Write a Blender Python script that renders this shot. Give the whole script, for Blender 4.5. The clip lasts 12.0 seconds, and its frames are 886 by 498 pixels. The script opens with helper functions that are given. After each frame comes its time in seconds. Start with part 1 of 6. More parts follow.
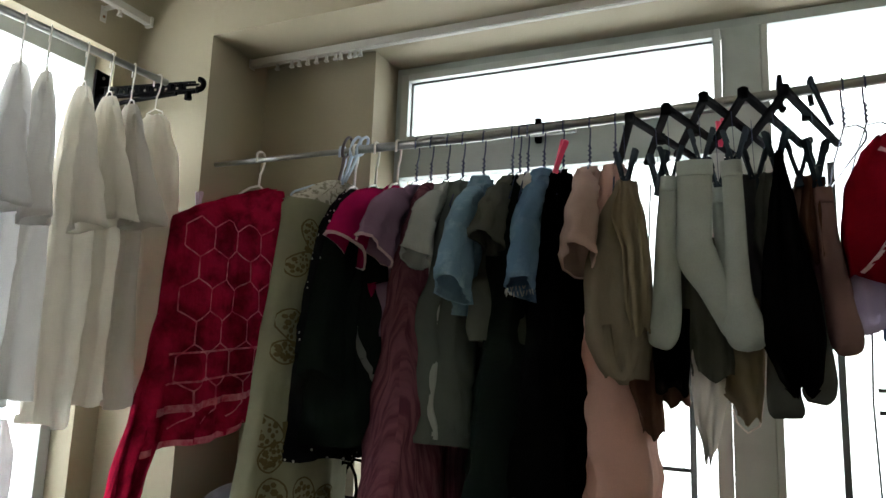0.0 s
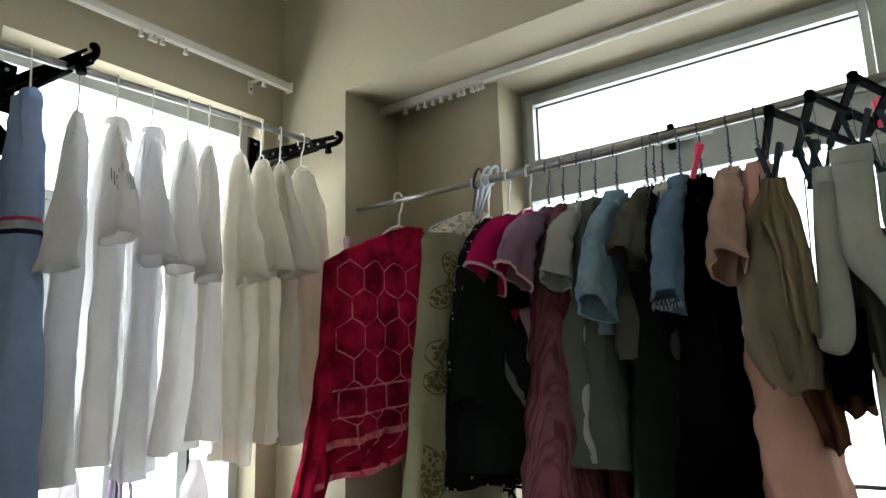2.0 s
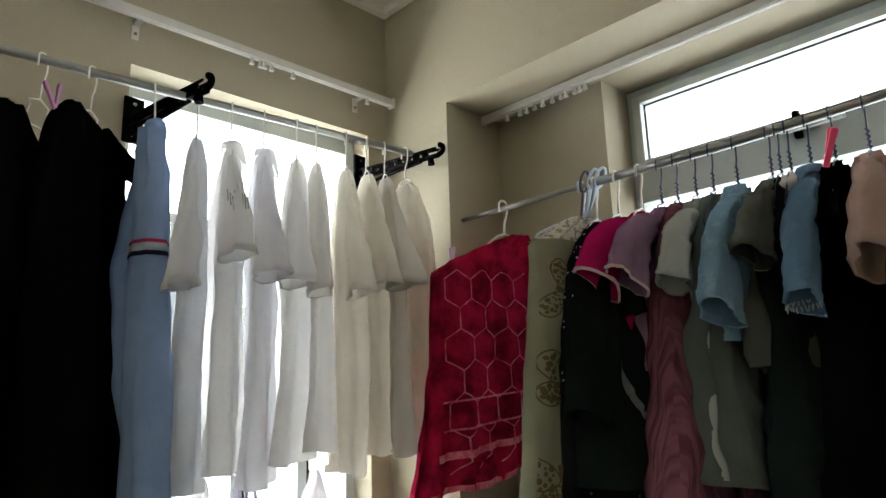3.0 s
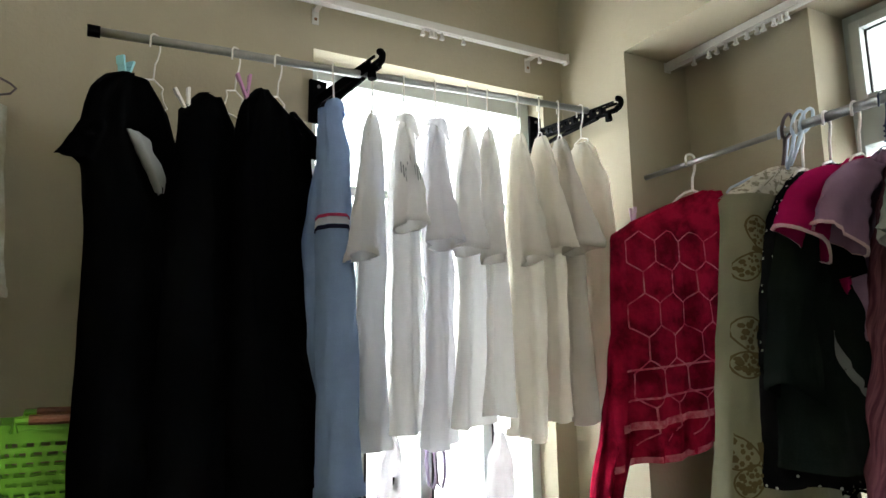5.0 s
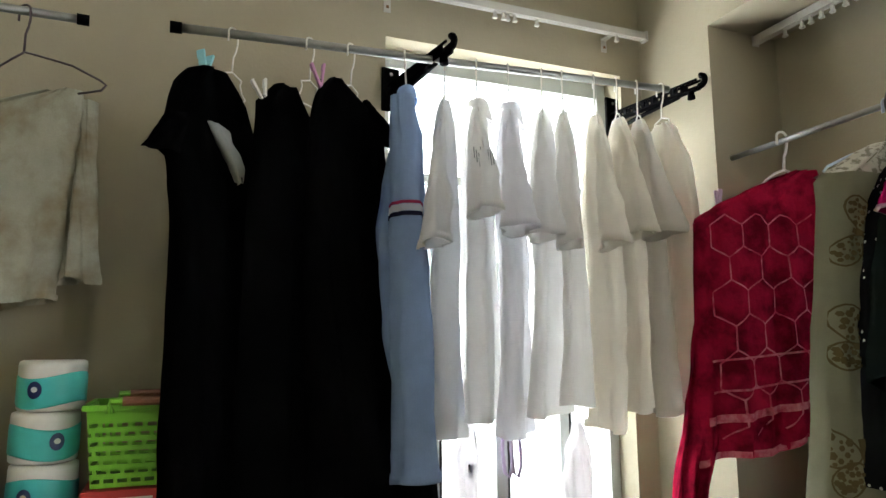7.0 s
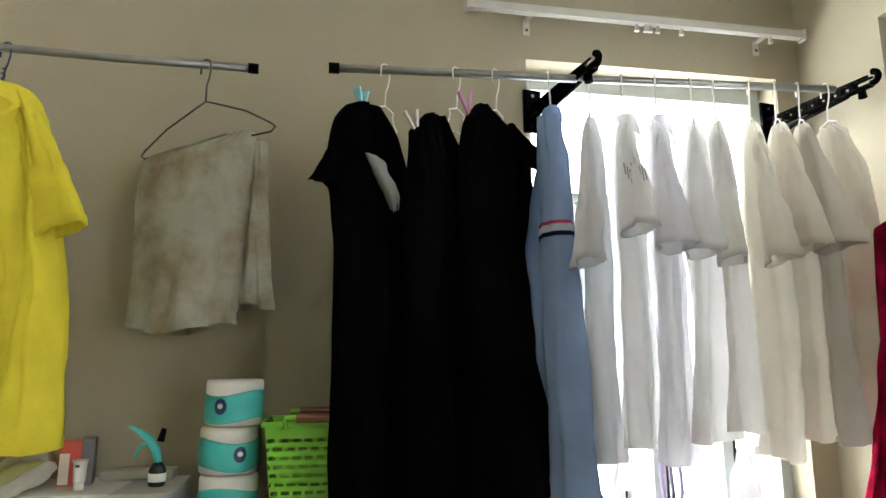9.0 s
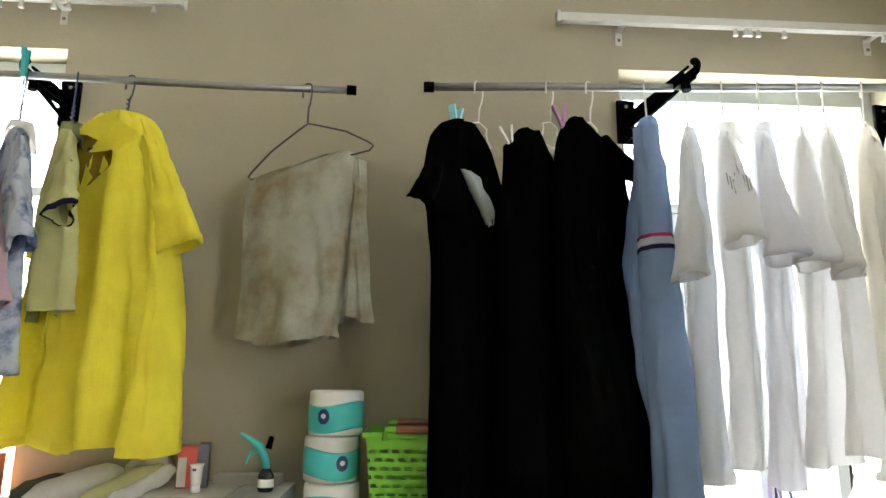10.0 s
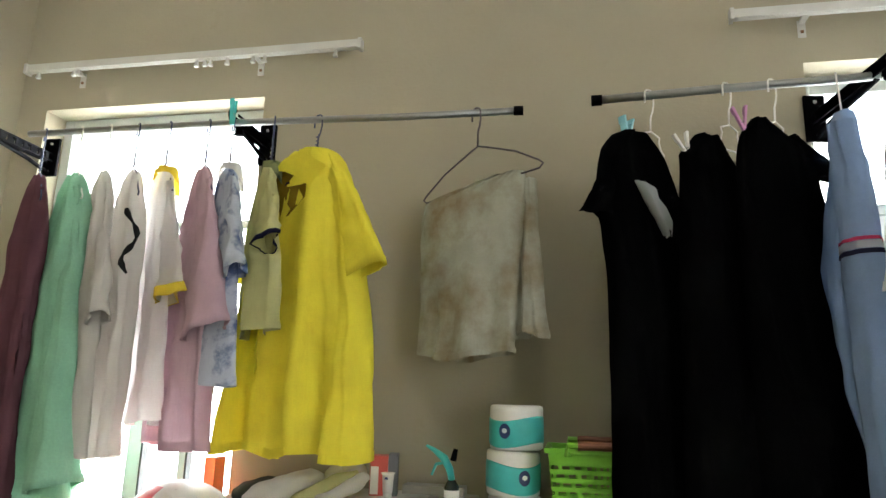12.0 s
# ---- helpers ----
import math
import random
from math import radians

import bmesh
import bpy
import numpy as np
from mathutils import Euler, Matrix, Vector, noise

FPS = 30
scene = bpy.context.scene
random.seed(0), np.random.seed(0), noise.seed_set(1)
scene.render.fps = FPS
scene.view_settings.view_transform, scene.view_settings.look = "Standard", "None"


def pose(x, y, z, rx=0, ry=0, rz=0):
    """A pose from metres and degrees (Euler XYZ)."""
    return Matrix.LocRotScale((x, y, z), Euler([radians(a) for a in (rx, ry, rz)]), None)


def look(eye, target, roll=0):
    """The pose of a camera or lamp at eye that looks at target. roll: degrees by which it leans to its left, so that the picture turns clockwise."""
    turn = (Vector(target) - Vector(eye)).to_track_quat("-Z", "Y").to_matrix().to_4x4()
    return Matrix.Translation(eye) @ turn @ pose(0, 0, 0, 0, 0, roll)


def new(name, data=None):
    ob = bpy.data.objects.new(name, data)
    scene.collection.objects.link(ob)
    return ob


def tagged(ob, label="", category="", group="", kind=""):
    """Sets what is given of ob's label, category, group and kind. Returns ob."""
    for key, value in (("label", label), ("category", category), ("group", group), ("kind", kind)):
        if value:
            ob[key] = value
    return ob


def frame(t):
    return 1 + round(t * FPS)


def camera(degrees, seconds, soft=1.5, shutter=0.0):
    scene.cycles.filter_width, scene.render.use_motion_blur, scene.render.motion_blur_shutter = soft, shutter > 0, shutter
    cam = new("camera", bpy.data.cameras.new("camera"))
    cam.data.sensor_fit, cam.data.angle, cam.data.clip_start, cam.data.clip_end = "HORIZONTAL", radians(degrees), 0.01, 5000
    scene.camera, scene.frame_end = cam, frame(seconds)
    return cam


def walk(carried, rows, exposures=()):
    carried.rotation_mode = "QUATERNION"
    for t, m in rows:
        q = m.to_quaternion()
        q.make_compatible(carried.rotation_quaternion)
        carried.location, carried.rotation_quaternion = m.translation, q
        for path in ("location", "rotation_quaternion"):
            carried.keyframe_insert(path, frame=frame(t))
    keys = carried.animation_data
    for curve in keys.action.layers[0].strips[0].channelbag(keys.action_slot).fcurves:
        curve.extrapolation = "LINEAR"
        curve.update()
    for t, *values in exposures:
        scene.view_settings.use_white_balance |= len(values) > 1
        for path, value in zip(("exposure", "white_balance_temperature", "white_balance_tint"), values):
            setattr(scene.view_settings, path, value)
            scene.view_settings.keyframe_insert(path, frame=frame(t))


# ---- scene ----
cam = camera(67.6, 12.0)
# seconds, eye, what it looks at, roll
PATH = [
    (0, (-0.004, -0.003, 1.495), (-0.797, 1.807, 1.801), 2.0),
    (0.5, (0.0, -0.012, 1.497), (-0.861, 1.765, 1.81), 1.3),
    (1, (0.003, -0.038, 1.501), (-0.953, 1.69, 1.819), 0.4),
    (1.5, (0.005, -0.025, 1.49), (-1.06, 1.633, 1.835), -0.8),
    (2, (0.012, -0.017, 1.495), (-1.142, 1.572, 1.874), -1.6),
    (2.5, (0.003, -0.004, 1.493), (-1.248, 1.502, 1.902), -2.2),
    (3, (-0.008, 0.009, 1.492), (-1.399, 1.382, 1.916), -1.9),
    (3.2, (-0.016, 0.021, 1.504), (-1.464, 1.338, 1.916), -2.0),
    (5, (-0.007, 0.061, 1.506), (-1.751, 0.985, 1.83), -0.8),
    (5.5, (-0.011, 0.062, 1.506), (-1.793, 0.912, 1.825), -0.7),
    (6, (-0.016, 0.067, 1.507), (-1.811, 0.895, 1.814), -0.4),
    (6.5, (-0.026, 0.07, 1.504), (-1.84, 0.859, 1.797), -0.3),
    (8.3, (-0.021, 0.055, 1.506), (-1.934, 0.529, 1.849), -0.4),
    (8.5, (-0.025, 0.043, 1.504), (-1.945, 0.476, 1.857), -0.4),
    (9, (-0.029, 0.02, 1.504), (-1.967, 0.364, 1.859), -0.1),
    (9.5, (-0.019, 0.006, 1.498), (-1.969, 0.226, 1.883), 0.2),
    (10, (-0.018, -0.012, 1.508), (-1.978, 0.084, 1.896), 0.8),
    (10.5, (-0.016, -0.018, 1.509), (-1.976, -0.046, 1.907), 1.2),
    (11, (-0.007, -0.021, 1.511), (-1.956, -0.193, 1.923), 1.6),
    (11.5, (0.005, -0.031, 1.506), (-1.927, -0.33, 1.931), 1.9),
    (12, (0.006, -0.045, 1.496), (-1.909, -0.426, 1.931), 1.6),
]
walk(cam, [(t, look(eye, target, roll)) for t, eye, target, roll in PATH],
     [(0.0, -1.36), (1.5, -1.12), (3.0, -1.02), (5.0, -0.78), (6.5, -0.76), (8.5, -0.62), (10.0, -0.28), (12.0, -0.40)])

# ---- light ----
world = bpy.data.worlds.new("sky")
scene.world = world
world.use_nodes = True
wn = world.node_tree
sky = wn.nodes.new("ShaderNodeTexSky")
sky.sky_type, sky.sun_disc = "NISHITA", False
sky.sun_elevation, sky.sun_rotation = radians(48), radians(200)
wn.links.new(sky.outputs[0], wn.nodes["Background"].inputs[0])
wn.nodes["Background"].inputs[1].default_value = 0.10

SKY_WEST, SKY_NORTH = 68.0, 16.0   # overcast daylight outside the west and north windows
CEILING_LAMP = 2.1    # watts of the room's lamp, on the ceiling over the camera


def area_lamp(name, m, sx, sy, watts, color):
    data = bpy.data.lights.new(name, "AREA")
    data.shape, data.size, data.size_y, data.energy, data.color = "RECTANGLE", sx, sy, watts, color
    ob = new(name, data)
    ob.matrix_world = m
    return ob


area_lamp("ceiling_lamp_light", look((0.1, 0.0, 2.92), (-1.86, -0.15, 1.6)), 0.14, 0.14, CEILING_LAMP, (1.0, 0.98, 0.92))


# ---- materials ----
def node_mat(name):
    m = bpy.data.materials.new(name)
    m.use_nodes = True
    nt = m.node_tree
    return m, nt, nt.nodes["Principled BSDF"]


def ramp(nt, fac, stops):
    r = nt.nodes.new("ShaderNodeValToRGB")
    while len(r.color_ramp.elements) < len(stops):
        r.color_ramp.elements.new(0.5)
    for e, (p, c) in zip(r.color_ramp.elements, stops):
        e.position, e.color = p, (*c, 1)
    nt.links.new(fac, r.inputs[0])
    return r.outputs[0]


def tex_noise(nt, scale, detail=4, coord="Object", rough=0.55, stretch=None):
    c = nt.nodes.new("ShaderNodeTexCoord").outputs[coord]
    if stretch:
        mp = nt.nodes.new("ShaderNodeMapping")
        mp.inputs["Scale"].default_value = stretch
        nt.links.new(c, mp.inputs[0])
        c = mp.outputs[0]
    n = nt.nodes.new("ShaderNodeTexNoise")
    n.inputs["Scale"].default_value, n.inputs["Detail"].default_value = scale, detail
    n.inputs["Roughness"].default_value = rough
    nt.links.new(c, n.inputs["Vector"])
    return n.outputs[0]


def bump(nt, height, bsdf, strength, distance):
    b = nt.nodes.new("ShaderNodeBump")
    b.inputs["Strength"].default_value, b.inputs["Distance"].default_value = strength, distance
    nt.links.new(height, b.inputs["Height"])
    nt.links.new(b.outputs[0], bsdf.inputs["Normal"])
    return b


def mix_rgb(nt, fac, a, b, mode="MIX"):
    n = nt.nodes.new("ShaderNodeMix")
    n.data_type, n.blend_type = "RGBA", mode
    for sock, v in ((n.inputs[0], fac), (n.inputs[6], a), (n.inputs[7], b)):
        if isinstance(v, (int, float)):
            sock.default_value = v
        elif isinstance(v, tuple):
            sock.default_value = (*v, 1)
        else:
            nt.links.new(v, sock)
    return n.outputs[2]


def shade(c, k):
    return tuple(min(1.0, v * k) for v in c)


def plaster(name, c):
    m, nt, p = node_mat(name)
    col = ramp(nt, tex_noise(nt, 1.7, 5), [(0.3, shade(c, 0.93)), (0.7, shade(c, 1.04))])
    stain = ramp(nt, tex_noise(nt, 5.0, 6, rough=0.7), [(0.62, (1, 1, 1)), (0.8, (0.86, 0.82, 0.74))])
    nt.links.new(mix_rgb(nt, 1.0, col, stain, "MULTIPLY"), p.inputs["Base Color"])
    p.inputs["Roughness"].default_value = 0.75
    bump(nt, tex_noise(nt, 90, 5), p, 0.25, 0.004)
    return m


def plain(name, c, rough=0.5, metal=0.0, scale=30.0, vary=0.08, bumps=0.1, spec=0.5):
    m, nt, p = node_mat(name)
    col = ramp(nt, tex_noise(nt, scale, 4), [(0.3, shade(c, 1 - vary)), (0.7, shade(c, 1 + vary))])
    nt.links.new(col, p.inputs["Base Color"])
    rr = nt.nodes.new("ShaderNodeMapRange")
    rr.inputs["To Min"].default_value, rr.inputs["To Max"].default_value = rough * 0.8, min(1, rough * 1.2)
    nt.links.new(tex_noise(nt, scale * 2, 3), rr.inputs[0])
    nt.links.new(rr.outputs[0], p.inputs["Roughness"])
    p.inputs["Metallic"].default_value = metal
    p.inputs["Specular IOR Level"].default_value = spec
    if bumps:
        bump(nt, tex_noise(nt, scale * 4, 3), p, bumps, 0.002)
    return m


def matt(name, c, gloss=0.03, rough=0.35):
    """Dull moulded plastic: mostly diffuse, with a faint even gloss."""
    m, nt, p = node_mat(name)
    nt.nodes.remove(p)
    d, g, mx = nt.nodes.new("ShaderNodeBsdfDiffuse"), nt.nodes.new("ShaderNodeBsdfGlossy"), nt.nodes.new("ShaderNodeMixShader")
    nt.links.new(ramp(nt, tex_noise(nt, 40, 4), [(0.3, shade(c, 0.85)), (0.7, shade(c, 1.15))]), d.inputs["Color"])
    g.inputs["Roughness"].default_value = rough
    mx.inputs[0].default_value = gloss
    for k, n in enumerate((d, g)):
        nt.links.new(n.outputs[0], mx.inputs[k + 1])
    nt.links.new(mx.outputs[0], nt.nodes["Material Output"].inputs[0])
    return m


def cloth(name, c, thin=0.0, weave=420.0, vary=0.10, pattern=None, crinkle=0.35):
    """Woven or knitted cloth; thin: the share of light that comes through. pattern(nt, base) gives the colour socket."""
    m, nt, p = node_mat(name)
    col = ramp(nt, tex_noise(nt, 9, 5), [(0.3, shade(c, 1 - vary)), (0.7, shade(c, 1 + vary))])
    thread = ramp(nt, tex_noise(nt, weave, 2), [(0.3, (0.93, 0.93, 0.93)), (0.7, (1, 1, 1))])
    col = mix_rgb(nt, 1.0, col, thread, "MULTIPLY")
    if pattern:
        col = pattern(nt, col)
    nt.nodes.remove(p)
    p = nt.nodes.new("ShaderNodeBsdfDiffuse")
    p.inputs["Roughness"].default_value = 0.6
    nt.links.new(col, p.inputs["Color"])
    nt.links.new(p.outputs[0], nt.nodes["Material Output"].inputs[0])
    h = nt.nodes.new("ShaderNodeMath")
    h.operation = "MULTIPLY_ADD"
    h.inputs[1].default_value = 0.08
    nt.links.new(tex_noise(nt, weave, 2), h.inputs[0])
    nt.links.new(tex_noise(nt, 13, 4, stretch=(1, 1, 0.28)), h.inputs[2])
    b = bump(nt, h.outputs[0], p, crinkle, 0.02)
    if thin:
        tr = nt.nodes.new("ShaderNodeBsdfTranslucent")
        nt.links.new(col, tr.inputs["Color"])
        nt.links.new(b.outputs[0], tr.inputs["Normal"])
        mx = nt.nodes.new("ShaderNodeMixShader")
        mx.inputs[0].default_value = thin
        nt.links.new(p.outputs[0], mx.inputs[1])
        nt.links.new(tr.outputs[0], mx.inputs[2])
        nt.links.new(mx.outputs[0], nt.nodes["Material Output"].inputs[0])
    return m


def dots(color, scale, radius):
    def f(nt, base):
        v = nt.nodes.new("ShaderNodeTexVoronoi")
        v.inputs["Scale"].default_value, v.inputs["Randomness"].default_value = scale, 0.5
        nt.links.new(nt.nodes.new("ShaderNodeTexCoord").outputs["Object"], v.inputs["Vector"])
        k = nt.nodes.new("ShaderNodeMath")
        k.operation = "LESS_THAN"
        k.inputs[1].default_value = radius
        nt.links.new(v.outputs["Distance"], k.inputs[0])
        return mix_rgb(nt, k.outputs[0], base, color)
    return f


def blotches(color, scale, lo=0.48, hi=0.6):
    def f(nt, base):
        k = nt.nodes.new("ShaderNodeMapRange")
        k.inputs["From Min"].default_value, k.inputs["From Max"].default_value = lo, hi
        nt.links.new(tex_noise(nt, scale, 5, rough=0.6), k.inputs[0])
        return mix_rgb(nt, k.outputs[0], base, color)
    return f


# Shade in the creases between pleats, painted as upright streaks of another colour.
def pleat_shade(color, scale):
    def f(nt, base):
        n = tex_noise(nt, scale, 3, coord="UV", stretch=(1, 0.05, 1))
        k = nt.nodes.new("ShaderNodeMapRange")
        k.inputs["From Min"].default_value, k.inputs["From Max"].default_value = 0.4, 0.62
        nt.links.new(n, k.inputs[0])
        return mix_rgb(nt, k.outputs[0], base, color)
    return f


def glow(name, c, strength):
    m = bpy.data.materials.new(name)
    m.use_nodes = True
    nt = m.node_tree
    nt.nodes.clear()
    e = nt.nodes.new("ShaderNodeEmission")
    n = ramp(nt, tex_noise(nt, 0.5, 2), [(0.3, shade(c, 0.95)), (0.7, c)])
    nt.links.new(n, e.inputs[0])
    e.inputs[1].default_value = strength
    o = nt.nodes.new("ShaderNodeOutputMaterial")
    nt.links.new(e.outputs[0], o.inputs[0])
    return m


def glass(name, tint=(0.95, 0.98, 0.97)):
    m, nt, p = node_mat(name)
    p.inputs["Base Color"].default_value = (*tint, 1)
    p.inputs["Roughness"].default_value, p.inputs["Transmission Weight"].default_value = 0.02, 1.0
    p.inputs["IOR"].default_value = 1.05
    return m


CREAM = (0.335, 0.296, 0.210)
M_WALL = plaster("cream wall paint", CREAM)
M_CEIL = plaster("white ceiling paint", (0.74, 0.70, 0.62))
M_REVEAL = plaster("pale reveal paint", (0.66, 0.62, 0.50))
M_FLOOR = plain("floor tile", (0.42, 0.38, 0.33), 0.35, 0, 6)
M_ALU = plain("grey aluminium", (0.40, 0.45, 0.435), 0.5, 0.1, 12, 0.08)
M_ALU_W = plain("pale aluminium", (0.50, 0.54, 0.53), 0.45, 0.25, 12, 0.06)
M_GASKET = plain("black rubber", (0.02, 0.02, 0.02), 0.7)
M_GLASS = glass("window glass")
M_SKY_W = glow("white overcast sky west", (0.955, 0.985, 1.0), SKY_WEST)
M_SKY_N = glow("white overcast sky north", (0.955, 0.985, 1.0), SKY_NORTH)
M_RAIL = plain("white plastic rail", (0.50, 0.49, 0.455), 0.45, 0, 20, 0.05)
M_STEEL = plain("brushed steel tube", (0.27, 0.27, 0.26), 0.38, 0.85, 40, 0.08)
M_BLACK_PL = matt("black plastic", (0.003, 0.003, 0.0035), 0.0015)
M_WIRE_W = plain("white coated wire", (0.74, 0.72, 0.68), 0.4, 0, 40, 0.05)
M_WIRE_N = plain("navy coated wire", (0.02, 0.03, 0.09), 0.4, 0, 40, 0.1)
M_WIRE_D = plain("dark metal wire", (0.10, 0.08, 0.09), 0.4, 0.6, 40, 0.1)
M_WIRE_B = plain("pale blue plastic", (0.45, 0.55, 0.68), 0.4, 0, 40, 0.05)
M_RUST = plain("rusty screw", (0.22, 0.11, 0.05), 0.8, 0.3, 80, 0.3)


# ---- mesh helpers ----
def mesh_of(bm, name):
    me = bpy.data.meshes.new(name)
    bm.normal_update()
    bm.to_mesh(me)
    bm.free()
    return me


def part(name, bm, mat, parent=None, label="", smooth=False):
    me = mesh_of(bm, name)
    me.materials.append(mat)
    if smooth:
        me.shade_smooth()
    ob = new(name, me)
    if parent is not None:
        ob.parent = parent
    if label:
        ob["label"] = label
    return ob


def thing(name, label, category, m=None, group="", kind=""):
    ob = new(name)
    ob.empty_display_size = 0.05
    if m is not None:
        ob.matrix_world = m
    return tagged(ob, label, category, group, kind)


def box(bm, x0, x1, y0, y1, z0, z1, bevel=0.0):
    g = bmesh.ops.create_cube(bm, size=1.0, matrix=Matrix.Translation(((x0 + x1) / 2, (y0 + y1) / 2, (z0 + z1) / 2))
                              @ Matrix.Diagonal((abs(x1 - x0), abs(y1 - y0), abs(z1 - z0), 1)))
    if bevel:
        es = list({e for v in g["verts"] for e in v.link_edges})
        bmesh.ops.bevel(bm, geom=es, offset=bevel, segments=2, affect="EDGES", profile=0.7)
    return bm


def boxes(*bs, bevel=0.0):
    bm = bmesh.new()
    for b in bs:
        box(bm, *b, bevel=bevel)
    return bm


def tube_path(bm, pts, r, seg=8, cap=True):
    """A round bar along the points."""
    pts = [Vector(p) for p in pts]
    rings, side = [], None
    for i, p in enumerate(pts):
        d = (pts[min(i + 1, len(pts) - 1)] - pts[max(i - 1, 0)]).normalized()
        if side is None:
            side = d.orthogonal().normalized()
        side = (side - d * side.dot(d)).normalized()
        other = d.cross(side)
        rr = r[i] if isinstance(r, (list, tuple)) else r
        rings.append([bm.verts.new(p + rr * (math.cos(a) * side + math.sin(a) * other))
                      for a in (2 * math.pi * k / seg for k in range(seg))])
    for a, b in zip(rings, rings[1:]):
        for k in range(seg):
            bm.faces.new((a[k], a[(k + 1) % seg], b[(k + 1) % seg], b[k]))
    if cap:
        bm.faces.new(rings[0][::-1])
        bm.faces.new(rings[-1])
    return bm


def bar(pts, r, seg=8):
    return tube_path(bmesh.new(), pts, r, seg)


def interp(rows, z):
    """Smooth interpolation of table rows (first column falling) at z."""
    zs = [r[0] for r in rows]
    for i in range(len(rows) - 1):
        if zs[i] >= z >= zs[i + 1]:
            k = (zs[i] - z) / max(1e-9, zs[i] - zs[i + 1])
            k = k * k * (3 - 2 * k) * 0.5 + k * 0.5
            return [a + (b - a) * k for a, b in zip(rows[i], rows[i + 1])]
    return list(rows[-1] if z < zs[-1] else rows[0])


class Drape:
    """A hanging tube of cloth: rows of (z, u_min, u_max, half thickness, y shift), with folds that grow downwards."""

    def __init__(self, rows, fold=0.012, waves=3.0, seed=1, wrinkle=0.004, edge=0.008, steps=46, around=64, slope=0.0):
        self.slope = slope
        self.rows, self.fold, self.waves, self.seed = rows, fold, waves, seed
        self.wrinkle, self.edge, self.steps, self.around = wrinkle, edge, steps, around
        rnd = random.Random(seed)
        self.ph = [rnd.uniform(0, 6.28) for _ in range(8)]
        self.top, self.bottom = rows[0][0], rows[-1][0]

    def at(self, a, z):
        """The place at the angle a round the tube (0 at u_max, half pi in front, which is y below 0) and the height z."""
        _, u0, u1, b, ys = interp(self.rows, z)
        k = (self.top - z) / (self.top - self.bottom)
        ph = self.ph
        c, s = math.cos(a), math.sin(a)
        c = math.copysign(abs(c) ** 0.8, c)
        s = math.copysign(abs(s) ** 0.75, s)
        grow = 0.22 + 0.78 * k
        uu = c * self.waves
        side = 1.7 if s >= 0 else -1.7
        ridge = 1 - 2.2 * abs(noise.noise(Vector((c * self.waves * 0.9 + ph[1], side * 2, z * 2.2 + ph[2]))))
        drag = 1 - 2.0 * abs(noise.noise(Vector((c * 1.6 + ph[6], side, z * 9.0 + abs(c) * 5.0))))
        f = math.sin(uu * 2.4 + ph[0] + 1.3 * k) + 0.55 * math.sin(uu * 4.7 + ph[1] - 2.0 * k) + 0.3 * math.sin(uu * 8.3 + ph[2] + k)
        w = noise.noise(Vector((c * 2.1 + ph[3], s * 1.2 + ph[5], z * 7.0)))
        w2 = noise.noise(Vector((c * 5.0 + ph[4], s * 2.0, z * 15.0 + c * 4.0)))
        e = noise.noise(Vector((ph[6] + math.copysign(3, c), 0.5, z * 6.0)))
        u = (u0 + u1) / 2 + (u1 - u0) / 2 * c + self.edge * e * abs(c) + 0.3 * self.wrinkle * w2
        y = ys - b * s + self.fold * grow * f + self.wrinkle * (w * 1.6 + w2)
        y -= math.copysign(1, s) * abs(s) ** 0.5 * (self.fold * 0.9 * grow * ridge + self.wrinkle * 1.3 * drag)
        zz = z - self.slope * (u1 - u) * k * k
        if k > 0.9:
            zz += (k - 0.9) * 10 * 0.010 * (math.sin(uu * 1.5 + ph[7]) + 0.6 * w)
        return Vector((u, y, zz))

    def mesh(self):
        bm = bmesh.new()
        uv = bm.loops.layers.uv.new("UVMap")
        rings = []
        for i in range(self.steps + 1):
            t = i / self.steps
            z = self.top + (self.bottom - self.top) * (t * 0.75 + 0.25 * t * t)
            rings.append([(bm.verts.new(self.at(2 * math.pi * j / self.around, z)), j, z) for j in range(self.around)])
        half = self.around // 2
        for ra, rb in zip(rings, rings[1:]):
            for j in range(self.around):
                q = (ra[j], ra[(j + 1) % self.around], rb[(j + 1) % self.around], rb[j])
                f = bm.faces.new([v[0] for v in q][::-1])
                f.smooth = True
                for l in f.loops:
                    l[uv].uv = (l.vert.co.x + (0.6 if j >= half else 0.0), l.vert.co.z)
        return bm


def band(d, z0, z1, out=0.0025, around=44, a0=0.0, a1=2 * math.pi):
    """A strip of trim that lies on a drape, between two heights."""
    bm = bmesh.new()
    n = 3
    closed = a1 - a0 > 6.2
    cols = around if closed else around + 1
    rows = []
    for i in range(n + 1):
        z = z0 + (z1 - z0) * i / n
        row = []
        for j in range(cols):
            a = a0 + (a1 - a0) * j / around
            p = d.at(a, z)
            _, u0, u1, b, ys = interp(d.rows, z)
            mid = Vector(((u0 + u1) / 2, ys, p.z))
            v = (p - mid)
            v.z = 0
            row.append(bm.verts.new(p + v.normalized() * out))
        rows.append(row)
    for ra, rb in zip(rows, rows[1:]):
        for j in range(cols if closed else cols - 1):
            f = bm.faces.new((rb[j], rb[(j + 1) % cols], ra[(j + 1) % cols], ra[j]))
            f.smooth = True
    return bm


